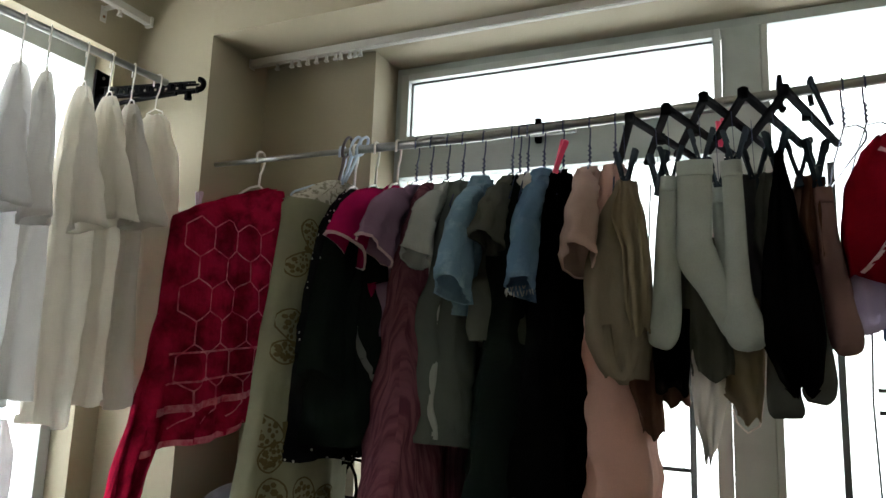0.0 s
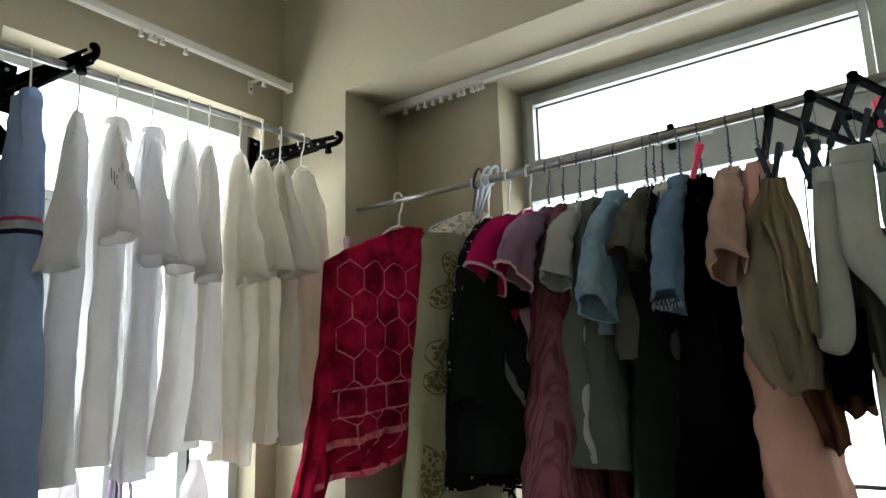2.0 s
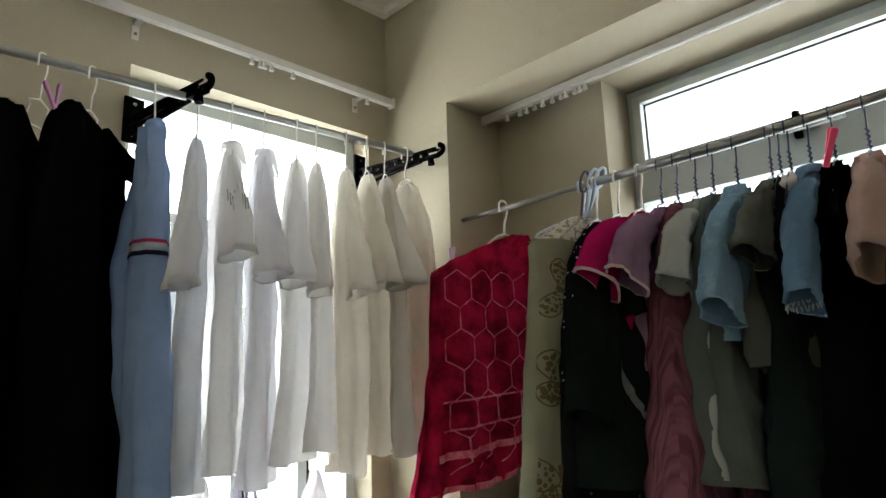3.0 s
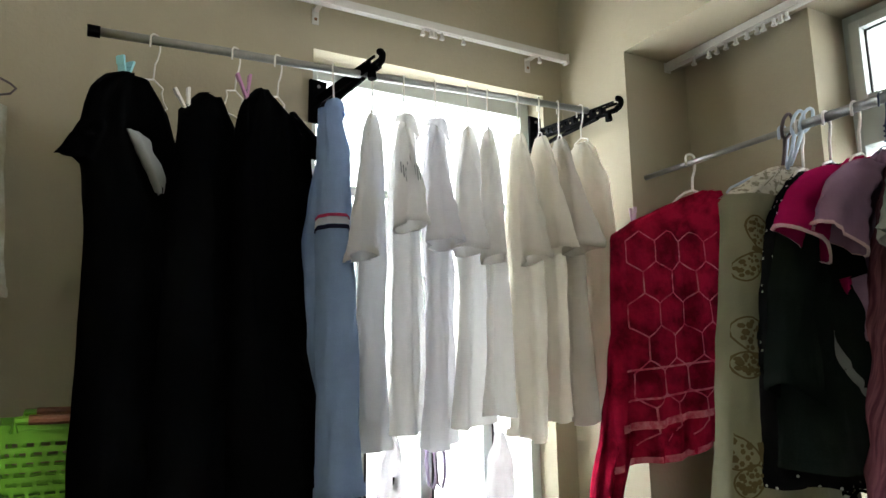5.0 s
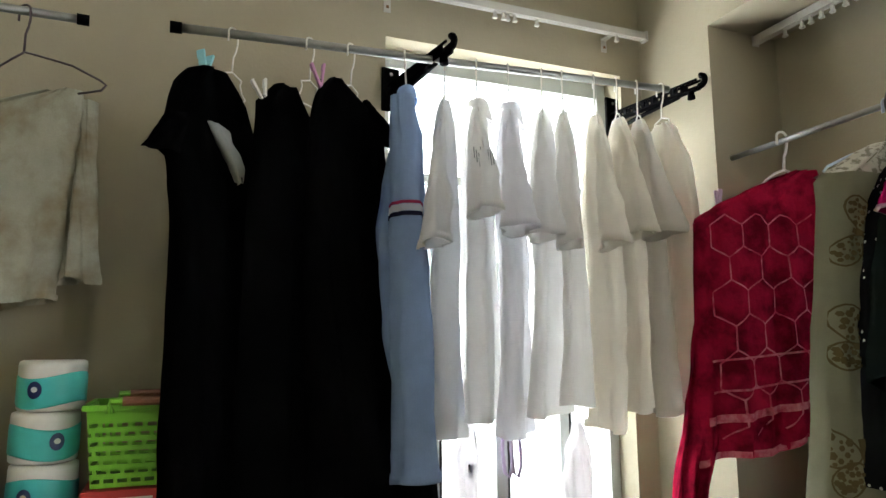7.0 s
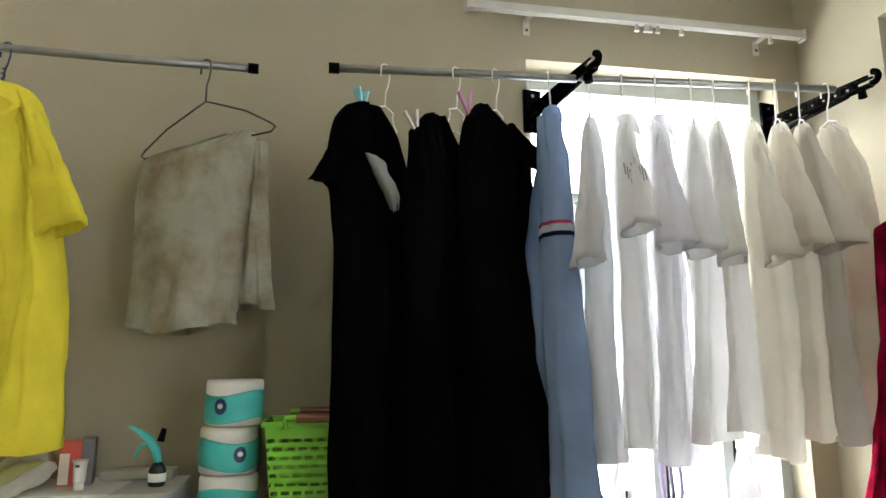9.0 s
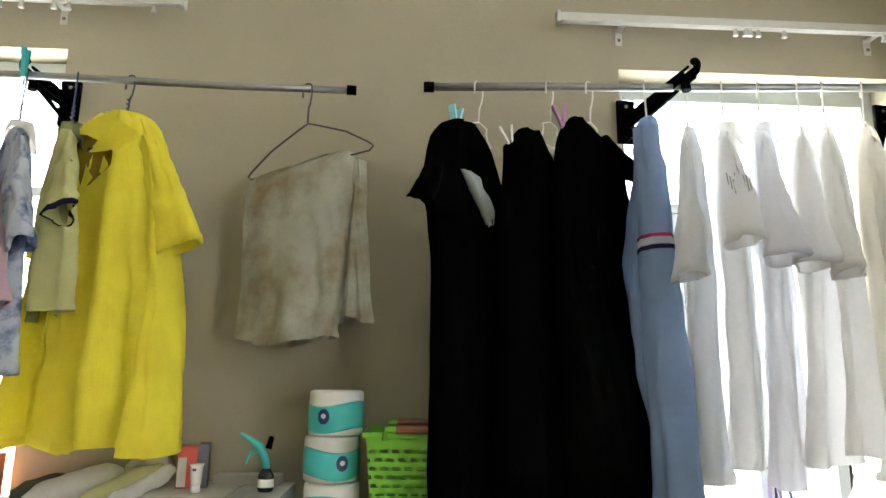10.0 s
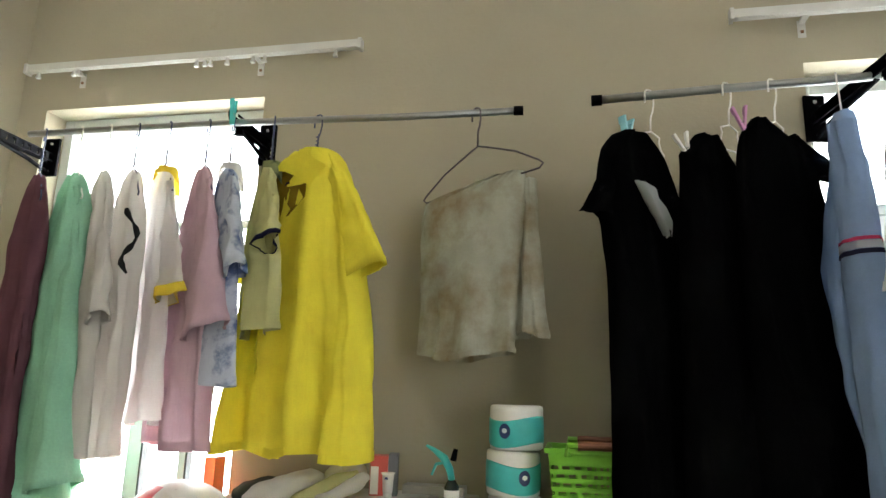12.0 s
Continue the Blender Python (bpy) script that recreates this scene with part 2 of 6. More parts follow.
def on_front(d, u, z, out=0.003):
    """A place on the front of a drape, where the table coordinate u lies."""
    _, u0, u1, b, ys = interp(d.rows, z)
    c = max(-0.98, min(0.98, (u - (u0 + u1) / 2) / ((u1 - u0) / 2)))
    a = math.acos(math.copysign(abs(c) ** 1.25, c))
    p = d.at(a, z)
    return p + Vector((0, -out, 0))


def ribbon_on(bm, d, line, width, out=0.003):
    """A raised line of thread on the front of a drape, through (u, z) points."""
    for (ua, za), (ub, zb) in zip(line, line[1:]):
        ln = math.hypot(ub - ua, zb - za)
        if ln < 1e-5:
            continue
        nx, nz = -(zb - za) / ln * width / 2, (ub - ua) / ln * width / 2
        n = max(1, int(ln / 0.012))
        prev = None
        for i in range(n + 1):
            u, z = ua + (ub - ua) * i / n, za + (zb - za) * i / n
            z1, z2 = z + nz, z - nz
            cur = (bm.verts.new(on_front(d, u + nx, z1, out)), bm.verts.new(on_front(d, u - nx, z2, out)))
            if prev:
                bm.faces.new((prev[0], prev[1], cur[1], cur[0]))
            prev = cur
    return bm


def patch_on(bm, d, outline, out=0.003):
    """A flat printed shape on the front of a drape."""
    vs = [bm.verts.new(on_front(d, u, z, out)) for u, z in outline]
    bm.faces.new(vs)


def sleeve_mesh(p0, p1, w0, w1, b0, b1, seed=1, bend=0.0, steps=14, around=26, wrinkle=0.004, slant=0.016, arc=1.0, tilt=0.10):
    """A flat tube in the garment's plane that leaves the neck at p0, bends over the shoulder and falls to the cuff p1 (u, z); w: its width across, b: half thickness."""
    rnd = random.Random(seed)
    ph = [rnd.uniform(0, 6.28) for _ in range(4)]
    p0, p1 = Vector((p0[0], 0, p0[1])), Vector((p1[0], 0, p1[1]))
    elbow = Vector((p0.x + (p1.x - p0.x) * (0.5 + 0.3 * arc) + bend, 0, p0.z + (p1.z - p0.z) * (0.5 - 0.28 * arc)))
    bm = bmesh.new()
    uv = bm.loops.layers.uv.new("UVMap")
    rings = []
    for i in range(steps + 1):
        k = i / steps
        c = p0 * (1 - k) ** 2 + elbow * 2 * k * (1 - k) + p1 * k * k
        ax = ((elbow - p0) * (1 - k) + (p1 - elbow) * k).normalized()
        level = Vector((1, 0, tilt * math.copysign(1, p1.x)))
        side = Vector((-ax.z, 0, ax.x)).lerp(level, k ** 1.5).normalized()
        grow = k ** (1 - 0.38 * arc)
        w, b = w0 + (w1 - w0) * grow, b0 + (b1 - b0) * grow
        ring = []
        for j in range(around):
            a = 2 * math.pi * j / around
            ca, sa = math.cos(a), math.sin(a)
            n = noise.noise(Vector((ca * 1.5 + ph[0], sa * 1.5 + ph[1], k * 5)))
            n2 = noise.noise(Vector((ca * 3 + ph[2], sa * 3, k * 11 + ca * 2)))
            ridge = 0.8 * (1 - 2 * abs(noise.noise(Vector((ca * 2 + ph[1], sa * 2, k * 7 + ca * 3)))))
            pleat = 0.005 * k * math.sin(ca * 6.0 + ph[2] + 2.0 * k) + 0.008 * k * math.sin(ca * 3 + ph[3])
            p = c + side * (w / 2) * math.copysign(abs(ca) ** 0.85, ca) + Vector((0, -1, 0)) * (b * sa + 1.7 * wrinkle * (1.5 * n + n2 + ridge) + pleat)
            p += ax * k ** 4 * (0.004 * math.sin(a * 2 + ph[0]) + slant * 0.3 * sa)
            ring.append(bm.verts.new(p))
        rings.append(ring)
    for ra, rb in zip(rings, rings[1:]):
        for j in range(around):
            f = bm.faces.new((ra[j], rb[j], rb[(j + 1) % around], ra[(j + 1) % around]))
            f.smooth = True
            for l in f.loops:
                l[uv].uv = (l.vert.co.x, l.vert.co.z)
    return bm


def limb_mesh(path, around=22, seed=1, sub=5, wrinkle=0.003):
    """A flattened soft tube along (x, z, width, half thickness) rows, such as a sock."""
    rnd = random.Random(seed)
    ph = [rnd.uniform(0, 6.28) for _ in range(3)]
    rows = []
    n = len(path)
    for i in range(n - 1):
        p0, p1, p2, p3 = path[max(i - 1, 0)], path[i], path[i + 1], path[min(i + 2, n - 1)]
        for j in range(sub):
            t = j / sub
            rows.append([0.5 * (2 * b + (c - a) * t + (2 * a - 5 * b + 4 * c - d) * t * t + (3 * b - a - 3 * c + d) * t ** 3) for a, b, c, d in zip(p0, p1, p2, p3)])
    rows.append(list(path[-1]))
    bm = bmesh.new()
    uv = bm.loops.layers.uv.new("UVMap")
    rings = []
    for i, (x, z, w, h) in enumerate(rows):
        a, c = rows[max(i - 1, 0)], rows[min(i + 1, len(rows) - 1)]
        d = Vector((c[0] - a[0], 0, c[1] - a[1])).normalized()
        side = Vector((-d.z, 0, d.x))
        ring = []
        for k in range(around):
            q = 2 * math.pi * k / around
            cs, sn = math.cos(q), math.sin(q)
            nn = noise.noise(Vector((cs * 1.6 + ph[0], sn * 1.6 + ph[1], i * 0.35))) + 0.7 * (1 - 2 * abs(noise.noise(Vector((cs * 2 + ph[2], sn * 2, i * 0.6)))))
            ring.append(bm.verts.new(Vector((x, 0, z)) + side * (w / 2) * cs + Vector((0, -h * sn - wrinkle * nn * abs(sn), 0))))
        rings.append(ring)
    for ra, rb in zip(rings, rings[1:]):
        for k in range(around):
            f = bm.faces.new((ra[k], rb[k], rb[(k + 1) % around], ra[(k + 1) % around]))
            f.smooth = True
            for l in f.loops:
                l[uv].uv = (l.vert.co.x, l.vert.co.z)
    bm.faces.new(rings[-1])
    return bm


# ---- structure ----
XW, YP, YB, ZC, ZS = -1.86, 1.55, 1.83, 2.99, 2.49   # west wall, pier face, alcove back, ceiling, beam soffit
YSOUTH, XEAST = -1.97, 2.2
SILL = 0.88
W1, W2 = (0.605, 1.463), (-1.855, -1.028)            # west windows, along y
WTOP = 2.443
XT = XW - 0.22
part("wall_west", boxes(
    (XT, XW, YSOUTH - 0.2, W2[0], 0, ZC), (XT, XW, W2[1], W1[0], 0, ZC), (XT, XW, W1[1], YP, 0, ZC),
    (XT, XW, W2[0], W2[1], WTOP, ZC), (XT, XW, W1[0], W1[1], WTOP, ZC),
    (XT, XW, W2[0], W2[1], 0, SILL), (XT, XW, W1[0], W1[1], 0, SILL)), M_WALL)
NW0, NW1 = -1.078, 1.7                               # north window, along x
part("wall_north", boxes(
    (XT, -1.53, YP, 2.12, 0, ZC), (-1.53, XEAST + 0.2, YP, 2.12, ZS, ZC), (-1.53, NW0, YB, 2.12, 0, ZS),
    (NW0, NW1, YB, 2.12, 0, SILL), (NW1, XEAST + 0.2, YB, 2.12, 0, ZS)), M_WALL)
part("wall_south", boxes((XW, XEAST, YSOUTH - 0.2, YSOUTH, 0, ZC)), M_WALL)
part("wall_east", boxes(
    (XEAST, XEAST + 0.2, YSOUTH - 0.2, -0.75, 0, ZC), (XEAST, XEAST + 0.2, 0.25, YP, 0, ZC),
    (XEAST, XEAST + 0.2, -0.75, 0.25, 0, 1.1), (XEAST, XEAST + 0.2, -0.75, 0.25, 2.3, ZC)), M_WALL)
part("floor", boxes((XT, XEAST + 0.2, YSOUTH - 0.2, 2.12, -0.1, 0)), M_FLOOR)
part("ceiling", boxes((XT, XEAST + 0.2, YSOUTH - 0.2, 2.12, ZC, ZC + 0.12)), M_CEIL)
part("trim_ceiling", boxes((XW, XW + 0.035, YSOUTH, YP, ZC - 0.03, ZC - 0.002), (XW + 0.035, XEAST, YP - 0.035, YP, ZC - 0.03, ZC - 0.002), bevel=0.006), M_CEIL)
part("backdrop_west", boxes((-2.42, -2.40, 0.1, 2.1, 0.3, 2.9)), M_SKY_W)
part("backdrop_southwest", boxes((-2.42, -2.40, -2.9, -0.75, 0.3, 2.9)), M_SKY_W)
part("backdrop_north", boxes((-2.0, 2.4, 2.60, 2.62, 0.3, 3.1)), M_SKY_N)
for n in ("wall_west", "wall_north", "wall_south", "wall_east", "floor", "ceiling", "trim_ceiling", "backdrop_west", "backdrop_southwest", "backdrop_north"):
    lab = {"wall": "cream painted plaster wall with faint stains", "floo": "plain tiled floor", "ceil": "white painted ceiling",
           "trim": "thin white cornice under the ceiling", "back": "bright white overcast sky outside the window"}[n[:4]]
    tagged(bpy.data.objects[n], lab, n.split("_")[0], kind="structure")


def west_window(name, y0, y1, mulls, label):
    w = thing(name, label, "window", kind="structure")
    x0, x1 = -2.0, -1.95
    zt = WTOP - 0.003
    part("window_frame", boxes((x0, x1, y0 + .003, y0 + 0.04, SILL, zt), (x0, x1, y1 - 0.04, y1 - .003, SILL, zt),
                               (x0, x1, y0 + 0.04, y1 - 0.04, zt - 0.055, zt), (x0, x1, y0 + 0.04, y1 - 0.04, SILL, SILL + 0.05), bevel=0.004), M_ALU_W, w)
    part("transom", boxes((x0 + 0.004, x1 - 0.004, y0 + 0.04, y1 - 0.04, 2.02, 2.05), bevel=0.004), M_ALU_W, w)
    part("window_sill", boxes((-2.0, XW + 0.02, y0 + .003, y1 - .003, SILL - 0.02, SILL + 0.004), bevel=0.004), M_REVEAL, w)
    for ym, wd in mulls:
        s = part("sash", boxes((x0 + 0.008, x1 - 0.01, ym - wd / 2, ym + wd / 2, SILL + 0.05, 2.02), bevel=0.004), M_ALU_W, w)
        part("gasket", boxes((x0 + 0.01, x1 - 0.008, ym + wd / 2 + 0.001, ym + wd / 2 + 0.008, SILL + 0.05, 2.02)), M_GASKET, s)
    for za, zb in ((SILL + 0.05, 2.02), (2.05, zt - 0.055)):
        g = part("pane", boxes((-1.979, -1.975, y0 + 0.04, y1 - 0.04, za, zb)), M_GLASS, w)
        g.visible_shadow = False
    return w


west_window("window_1", *W1, [(0.80, 0.03), (1.025, 0.04), (1.255, 0.035)], "tall aluminium window with bright white daylight behind drying shirts")
west_window("window_2", *W2, [(-1.65, 0.03), (-1.42, 0.05), (-1.25, 0.025)], "narrow aluminium window behind drying clothes with bright daylight")


def north_window():
    w = thing("window_3", "wide grey aluminium window with top lights and a security grille outside", "window", kind="structure")
    y0, y1 = 1.985, 2.045
    zt = ZS - 0.003
    part("window_frame", boxes((NW0 + .003, NW0 + 0.028, y0, y1, SILL, zt), (NW0 + 0.028, NW1 - .028, y0, y1, zt - 0.03, zt),
                               (NW1 - 0.028, NW1 - .003, y0, y1, SILL, zt), (NW0 + 0.028, NW1 - 0.028, y0, y1, SILL, SILL + 0.05), bevel=0.003), M_ALU, w)
    part("mullion", boxes((-0.008, 0.095, y0 - 0.012, y1, SILL + 0.05, zt - 0.03), bevel=0.004), M_ALU, w)
    part("transom", boxes((NW0 + 0.028, -0.008, y0 - 0.006, y1, 2.085, 2.205), bevel=0.004), M_ALU, w)
    xa, xb, za, zb = NW0 + 0.03, -0.009, 2.207, zt - 0.032
    s = part("sash", boxes((xa, xa + 0.03, y0 - 0.02, y1 - 0.02, za, zb), (xb - 0.022, xb, y0 - 0.02, y1 - 0.02, za, zb),
                           (xa + 0.03, xb - 0.022, y0 - 0.02, y1 - 0.02, zb - 0.026, zb), (xa + 0.03, xb - 0.022, y0 - 0.02, y1 - 0.02, za, za + 0.02), bevel=0.004), M_ALU_W, w)
    part("gasket", boxes((xa + 0.0305, xa + 0.034, y0 + 0.005, y0 + 0.012, za + 0.02, zb - 0.026), (xa + 0.034, xb - 0.022, y0 + 0.005, y0 + 0.012, zb - 0.03, zb - 0.026)), M_GASKET, s)
    h = part("window_handle", boxes((-0.60, -0.50, y0 - 0.05, y0 - 0.02, 2.185, 2.215), (-0.56, -0.54, y0 - 0.03, y0 - 0.004, 2.16, 2.24), bevel=0.006), M_BLACK_PL, w, "black latch handle")
    part("lever", boxes((-0.585, -0.42, y0 - 0.07, y0 - 0.051, 2.168, 2.182), bevel=0.005), M_ALU_W, h)
    for a, b, c, d in ((NW0 + 0.03, -0.009, SILL + 0.05, 2.085), (NW0 + 0.06, -0.031, 2.226, zb - 0.026), (0.116, NW1 - 0.029, SILL + 0.05, zt - 0.03)):
        g = part("pane", boxes((a, b, 2.012, 2.016, c, d)), M_GLASS, w)
        g.visible_shadow = False
    part("window_sill", boxes((NW0 + .003, NW1 - .003, YB - 0.02, 2.0, SILL - 0.02, SILL + 0.004), bevel=0.004), M_REVEAL, w)
    # lower sash stile beside the mullion
    part("sash", boxes((-0.048, -0.009, y0 - 0.004, y1 - 0.02, SILL + 0.05, 2.084), bevel=0.004), M_ALU_W, w)
    part("sash", boxes((0.0955, 0.115, y0 - 0.004, y1 - 0.02, SILL + 0.05, zt - 0.031), bevel=0.004), M_ALU_W, w)
    return w


north_window()


def grille():
    g = thing("window_grille", "dark steel security grille outside the window", "grille")
    y = 2.16
    for x in (-0.95, -0.53, -0.118, 0.275, 0.68, 1.1):
        part("upright", boxes((x - 0.009, x + 0.009, y - 0.008, y + 0.008, 0.8, 2.08)), M_GRILLE, g)
    for x0, x1, z in ((-1.0, -0.118, 1.17), (0.36, 1.6, 1.37), (0.36, 1.6, 1.43)):
        part("crossbar", boxes((x0, x1, y + 0.009, y + 0.017, z - 0.006, z + 0.006)), M_GRILLE, g)
    for x in (-0.42, -0.24, 0.36, 0.50):
        part("rod", bar([(x, y, 0.8), (x - 0.015, y, 1.4), (x + 0.01, y, 2.05)], 0.003, 6), M_GRILLE, g)
    part("bracket", boxes((-1.0, 1.6, 2.121, y - 0.009, 0.81, 0.83)), M_GRILLE, g)


M_GRILLE = plain("weathered dark steel", (0.10, 0.10, 0.10), 0.6, 0.5, 20, 0.2)
grille()


# ---- curtain rails ----
def curtain_rail(label, m, length, gliders, brackets):
    """Along local x, hung on local y = 0 side wall."""
    r = thing("curtain_rail", label, "curtain rail", m, group="curtain rails")
    part("rail", boxes((0, length, -0.012, 0.012, -0.012, 0.014), (0.012, length - 0.012, -0.006, 0.006, -0.0135, -0.0121), bevel=0.002), M_RAIL, r)
    part("end_cap", boxes((-0.012, -0.0005, -0.015, 0.015, -0.018, 0.018), bevel=0.003), M_RAIL, r)
    part("end_cap", boxes((length + 0.0005, length + 0.012, -0.015, 0.015, -0.018, 0.018), bevel=0.003), M_RAIL, r)
    for gx in gliders:
        part("glider", boxes((gx - 0.005, gx + 0.005, -0.004, 0.004, -0.028, -0.0137), (gx - 0.007, gx + 0.007, -0.006, 0.006, -0.036, -0.0282), bevel=0.002), M_RAIL, r)
    for bx in brackets:
        b = part("bracket", boxes((bx - 0.009, bx + 0.009, 0.0125, 0.066, -0.004, 0.004), (bx - 0.011, bx + 0.011, 0.0662, 0.07, -0.045, 0.008), bevel=0.002), M_RAIL, r)
        part("screw", boxes((bx - 0.004, bx + 0.004, 0.063, 0.0661, -0.032, -0.024)), M_RUST, b)
    return r


# on the west wall local x runs north, local y into the wall
west = Matrix(((0, -1, 0, XW + 0.07), (1, 0, 0, 0), (0, 0, 1, 2.565), (0, 0, 0, 1)))
curtain_rail("white plastic curtain rail without curtain above the window", Matrix.Translation((0, 0.413, 0)) @ west, 1.10, [0.53, 0.56, 0.575, 0.60, 0.68, 0.99], [0.196, 0.985])
curtain_rail("white plastic curtain rail without curtain above the narrow window", Matrix.Translation((0, -1.885, 0)) @ west, 1.195, [0.04, 0.18, 0.20, 0.64, 0.67, 0.69, 0.75, 0.84, 0.88, 1.12], [0.16, 0.835])
curtain_rail("long white curtain rail with gliders under the beam", pose(-1.528, 1.745, ZS - 0.0185), 3.6, [0.11, 0.17, 0.20, 0.235, 0.27, 0.31, 0.345, 0.365, 0.40, 0.42, 0.44], [])

# ---- clothes rods ----
ROD3 = [(-1.585, 0.032, 2.2365), (-1.585, 0.3, 2.2475), (-1.585, 0.62, 2.256), (-1.585, 1.0, 2.271), (-1.585, 1.43, 2.286)]
ROD2 = [(-1.700, -0.192, 2.272), (-1.670, -0.5, 2.259), (-1.640, -0.98, 2.255), (-1.610, -1.66, 2.242)]
RODN = [(-1.528, 1.611, 2.069), (-1.0, 1.611, 2.071), (-0.6, 1.611, 2.072), (-0.24, 1.611, 2.085), (0.3, 1.611, 2.109), (1.69, 1.611, 2.155)]


def rod_point(rod, axis, v):
    pts = sorted(rod, key=lambda p: p[axis])
    for a, b in zip(pts, pts[1:]):
        if a[axis] <= v <= b[axis]:
            k = (v - a[axis]) / (b[axis] - a[axis])
            return Vector(a).lerp(Vector(b), k)
    return Vector(pts[0] if v < pts[0][axis] else pts[-1])


def clothes_rod(label, pts, r, caps):
    ob = thing("clothes_rod", label, "clothes rod", group="clothes rods")
    part("tube", bar(pts, r, 14), M_STEEL, ob, smooth=True)
    for a, b in caps:
        part("end_cap", bar([a, b], r + 0.003, 14), M_BLACK_PL, ob, "black rubber end cap")


clothes_rod("steel clothes rod with a black end cap", ROD3, 0.0105, [((-1.585, 0.010, 2.2355), (-1.585, 0.036, 2.2361))])
clothes_rod("thin steel clothes rod with a black end cap", ROD2, 0.0100, [((-1.702, -0.170, 2.2726), (-1.699, -0.196, 2.2722))])
clothes_rod("long telescopic steel tension rod across the window alcove", RODN[1:], 0.0125, [])
part("inner_tube", bar([RODN[0], (-0.95, 1.611, 2.0711)], 0.0085, 14), M_STEEL, bpy.data.objects["clothes_rod.002"], smooth=True)
part("collar", bar([(-0.99, 1.611, 2.071), (-1.012, 1.611, 2.071)], 0.0145, 14), M_STEEL, bpy.data.objects["clothes_rod.002"], smooth=True)


def wall_bracket(y, z, reach, label, turn=0.0, slotted=True):
    """A black plastic rod bracket on the west wall; local x points into the room."""
    b = thing("rod_bracket", label, "bracket", pose(XW, y, z, 0, 0, turn), group="rod brackets")
    part("base_plate", boxes((0.001, 0.012, -0.028, 0.028, -0.06, 0.075), bevel=0.003), M_BLACK_PL, b)
    arm = bmesh.new()
    for y0, y1 in ((-0.012, -0.007), (0.007, 0.012)):
        box(arm, 0.0125, reach, y0, y1, -0.012, -0.004, 0.0015)
        box(arm, 0.0125, reach, y0, y1, 0.013, 0.02, 0.0015)
        for i in range(8):
            x = 0.03 + i * (reach - 0.05) / 8
            box(arm, x, x + (0.013 if slotted else (reach - 0.05) / 8 - 0.0005), y0 + 0.0006, y1 - 0.0006, -0.0039, 0.0129)
    for i in range(4):
        x = 0.03 + i * (reach - 0.05) / 4
        box(arm, x, x + 0.010, -0.0068, 0.0068, 0.0135, 0.0195)
    part("arm", arm, M_BLACK_PL, b)
    part("brace", bar([(0.0125, 0, -0.05), (0.10, 0, -0.03), (reach * 0.8, 0, -0.0135)], 0.007, 8), M_BLACK_PL, b)
    pts = [(reach + 0.006 + 0.016 * math.cos(a), 0, 0.012 + 0.016 * math.sin(a)) for a in [math.radians(g) for g in range(-110, 110, 20)]]
    part("hook", bar(pts, 0.009, 10), M_BLACK_PL, b)
    part("knob", bar([(reach - 0.03, 0, -0.0125), (reach - 0.028, 0, -0.034)], [0.010, 0.012], 10), M_BLACK_PL, b)
    for zz in (-0.045, 0.055):
        part("screw", bar([(0.0122, 0, zz), (0.0150, 0, zz)], 0.005, 8), M_STEEL, b)
    return b


wall_bracket(0.618, 2.262, 0.355, "black plastic rod bracket at the window edge", 9, False)
wall_bracket(1.415, 2.276, 0.36, "slotted black plastic rod bracket near the corner", 10)
wall_bracket(-1.0, 2.262, 0.22, "black plastic rod bracket beside the narrow window", 0.0, False)
wall_bracket(-1.80, 2.255, 0.30, "slotted black plastic rod bracket in the corner")


# ---- hangers, pegs and garments ----
def hook_pts(neck):
    pts = [(-0.0150, 0, -0.022)] + [(0.0150 * math.cos(a), 0, 0.0145 * math.sin(a)) for a in [math.radians(g) for g in range(190, -10, -20)]]
    return pts + [(0.0145, 0, -0.022), (0.010, 0, -0.042), (0.003, 0, -0.058), (0, 0, neck)]


def hanger(m, mat, label, neck=-0.095, half=0.20, drop=0.075, r=0.0022, twist=False, tilt=0.0, fat=False):
    h = thing("clothes_hanger", label, "hanger", m @ pose(0, 0, 0, 0, tilt, 0), group="clothes hangers")
    k = 0.0035 if fat else r
    part("hook", bar(hook_pts(neck), k, 8), mat, h, smooth=True)
    if twist:
        tw = [(0.004 * math.cos(i * 1.3), 0.004 * math.sin(i * 1.3), neck + 0.05 - i * 0.0025) for i in range(20)]
        part("twist", bar(tw, r * 0.8, 6), mat, h, smooth=True)
    zz = neck - drop
    part("frame", bar([(0, 0, neck), (0.03, 0, neck - 0.012), (half * 0.6, 0, neck - drop * 0.5), (half - 0.012, 0, zz + 0.006), (half, 0, zz - 0.006), (half - 0.012, 0, zz - 0.016),
                       (0, 0, zz - 0.016), (-half + 0.012, 0, zz - 0.016), (-half, 0, zz - 0.006), (-half + 0.012, 0, zz + 0.006), (-half * 0.6, 0, neck - drop * 0.5), (-0.03, 0, neck - 0.012), (0, 0, neck - 0.001)], k, 7), mat, h, smooth=True)
    return h


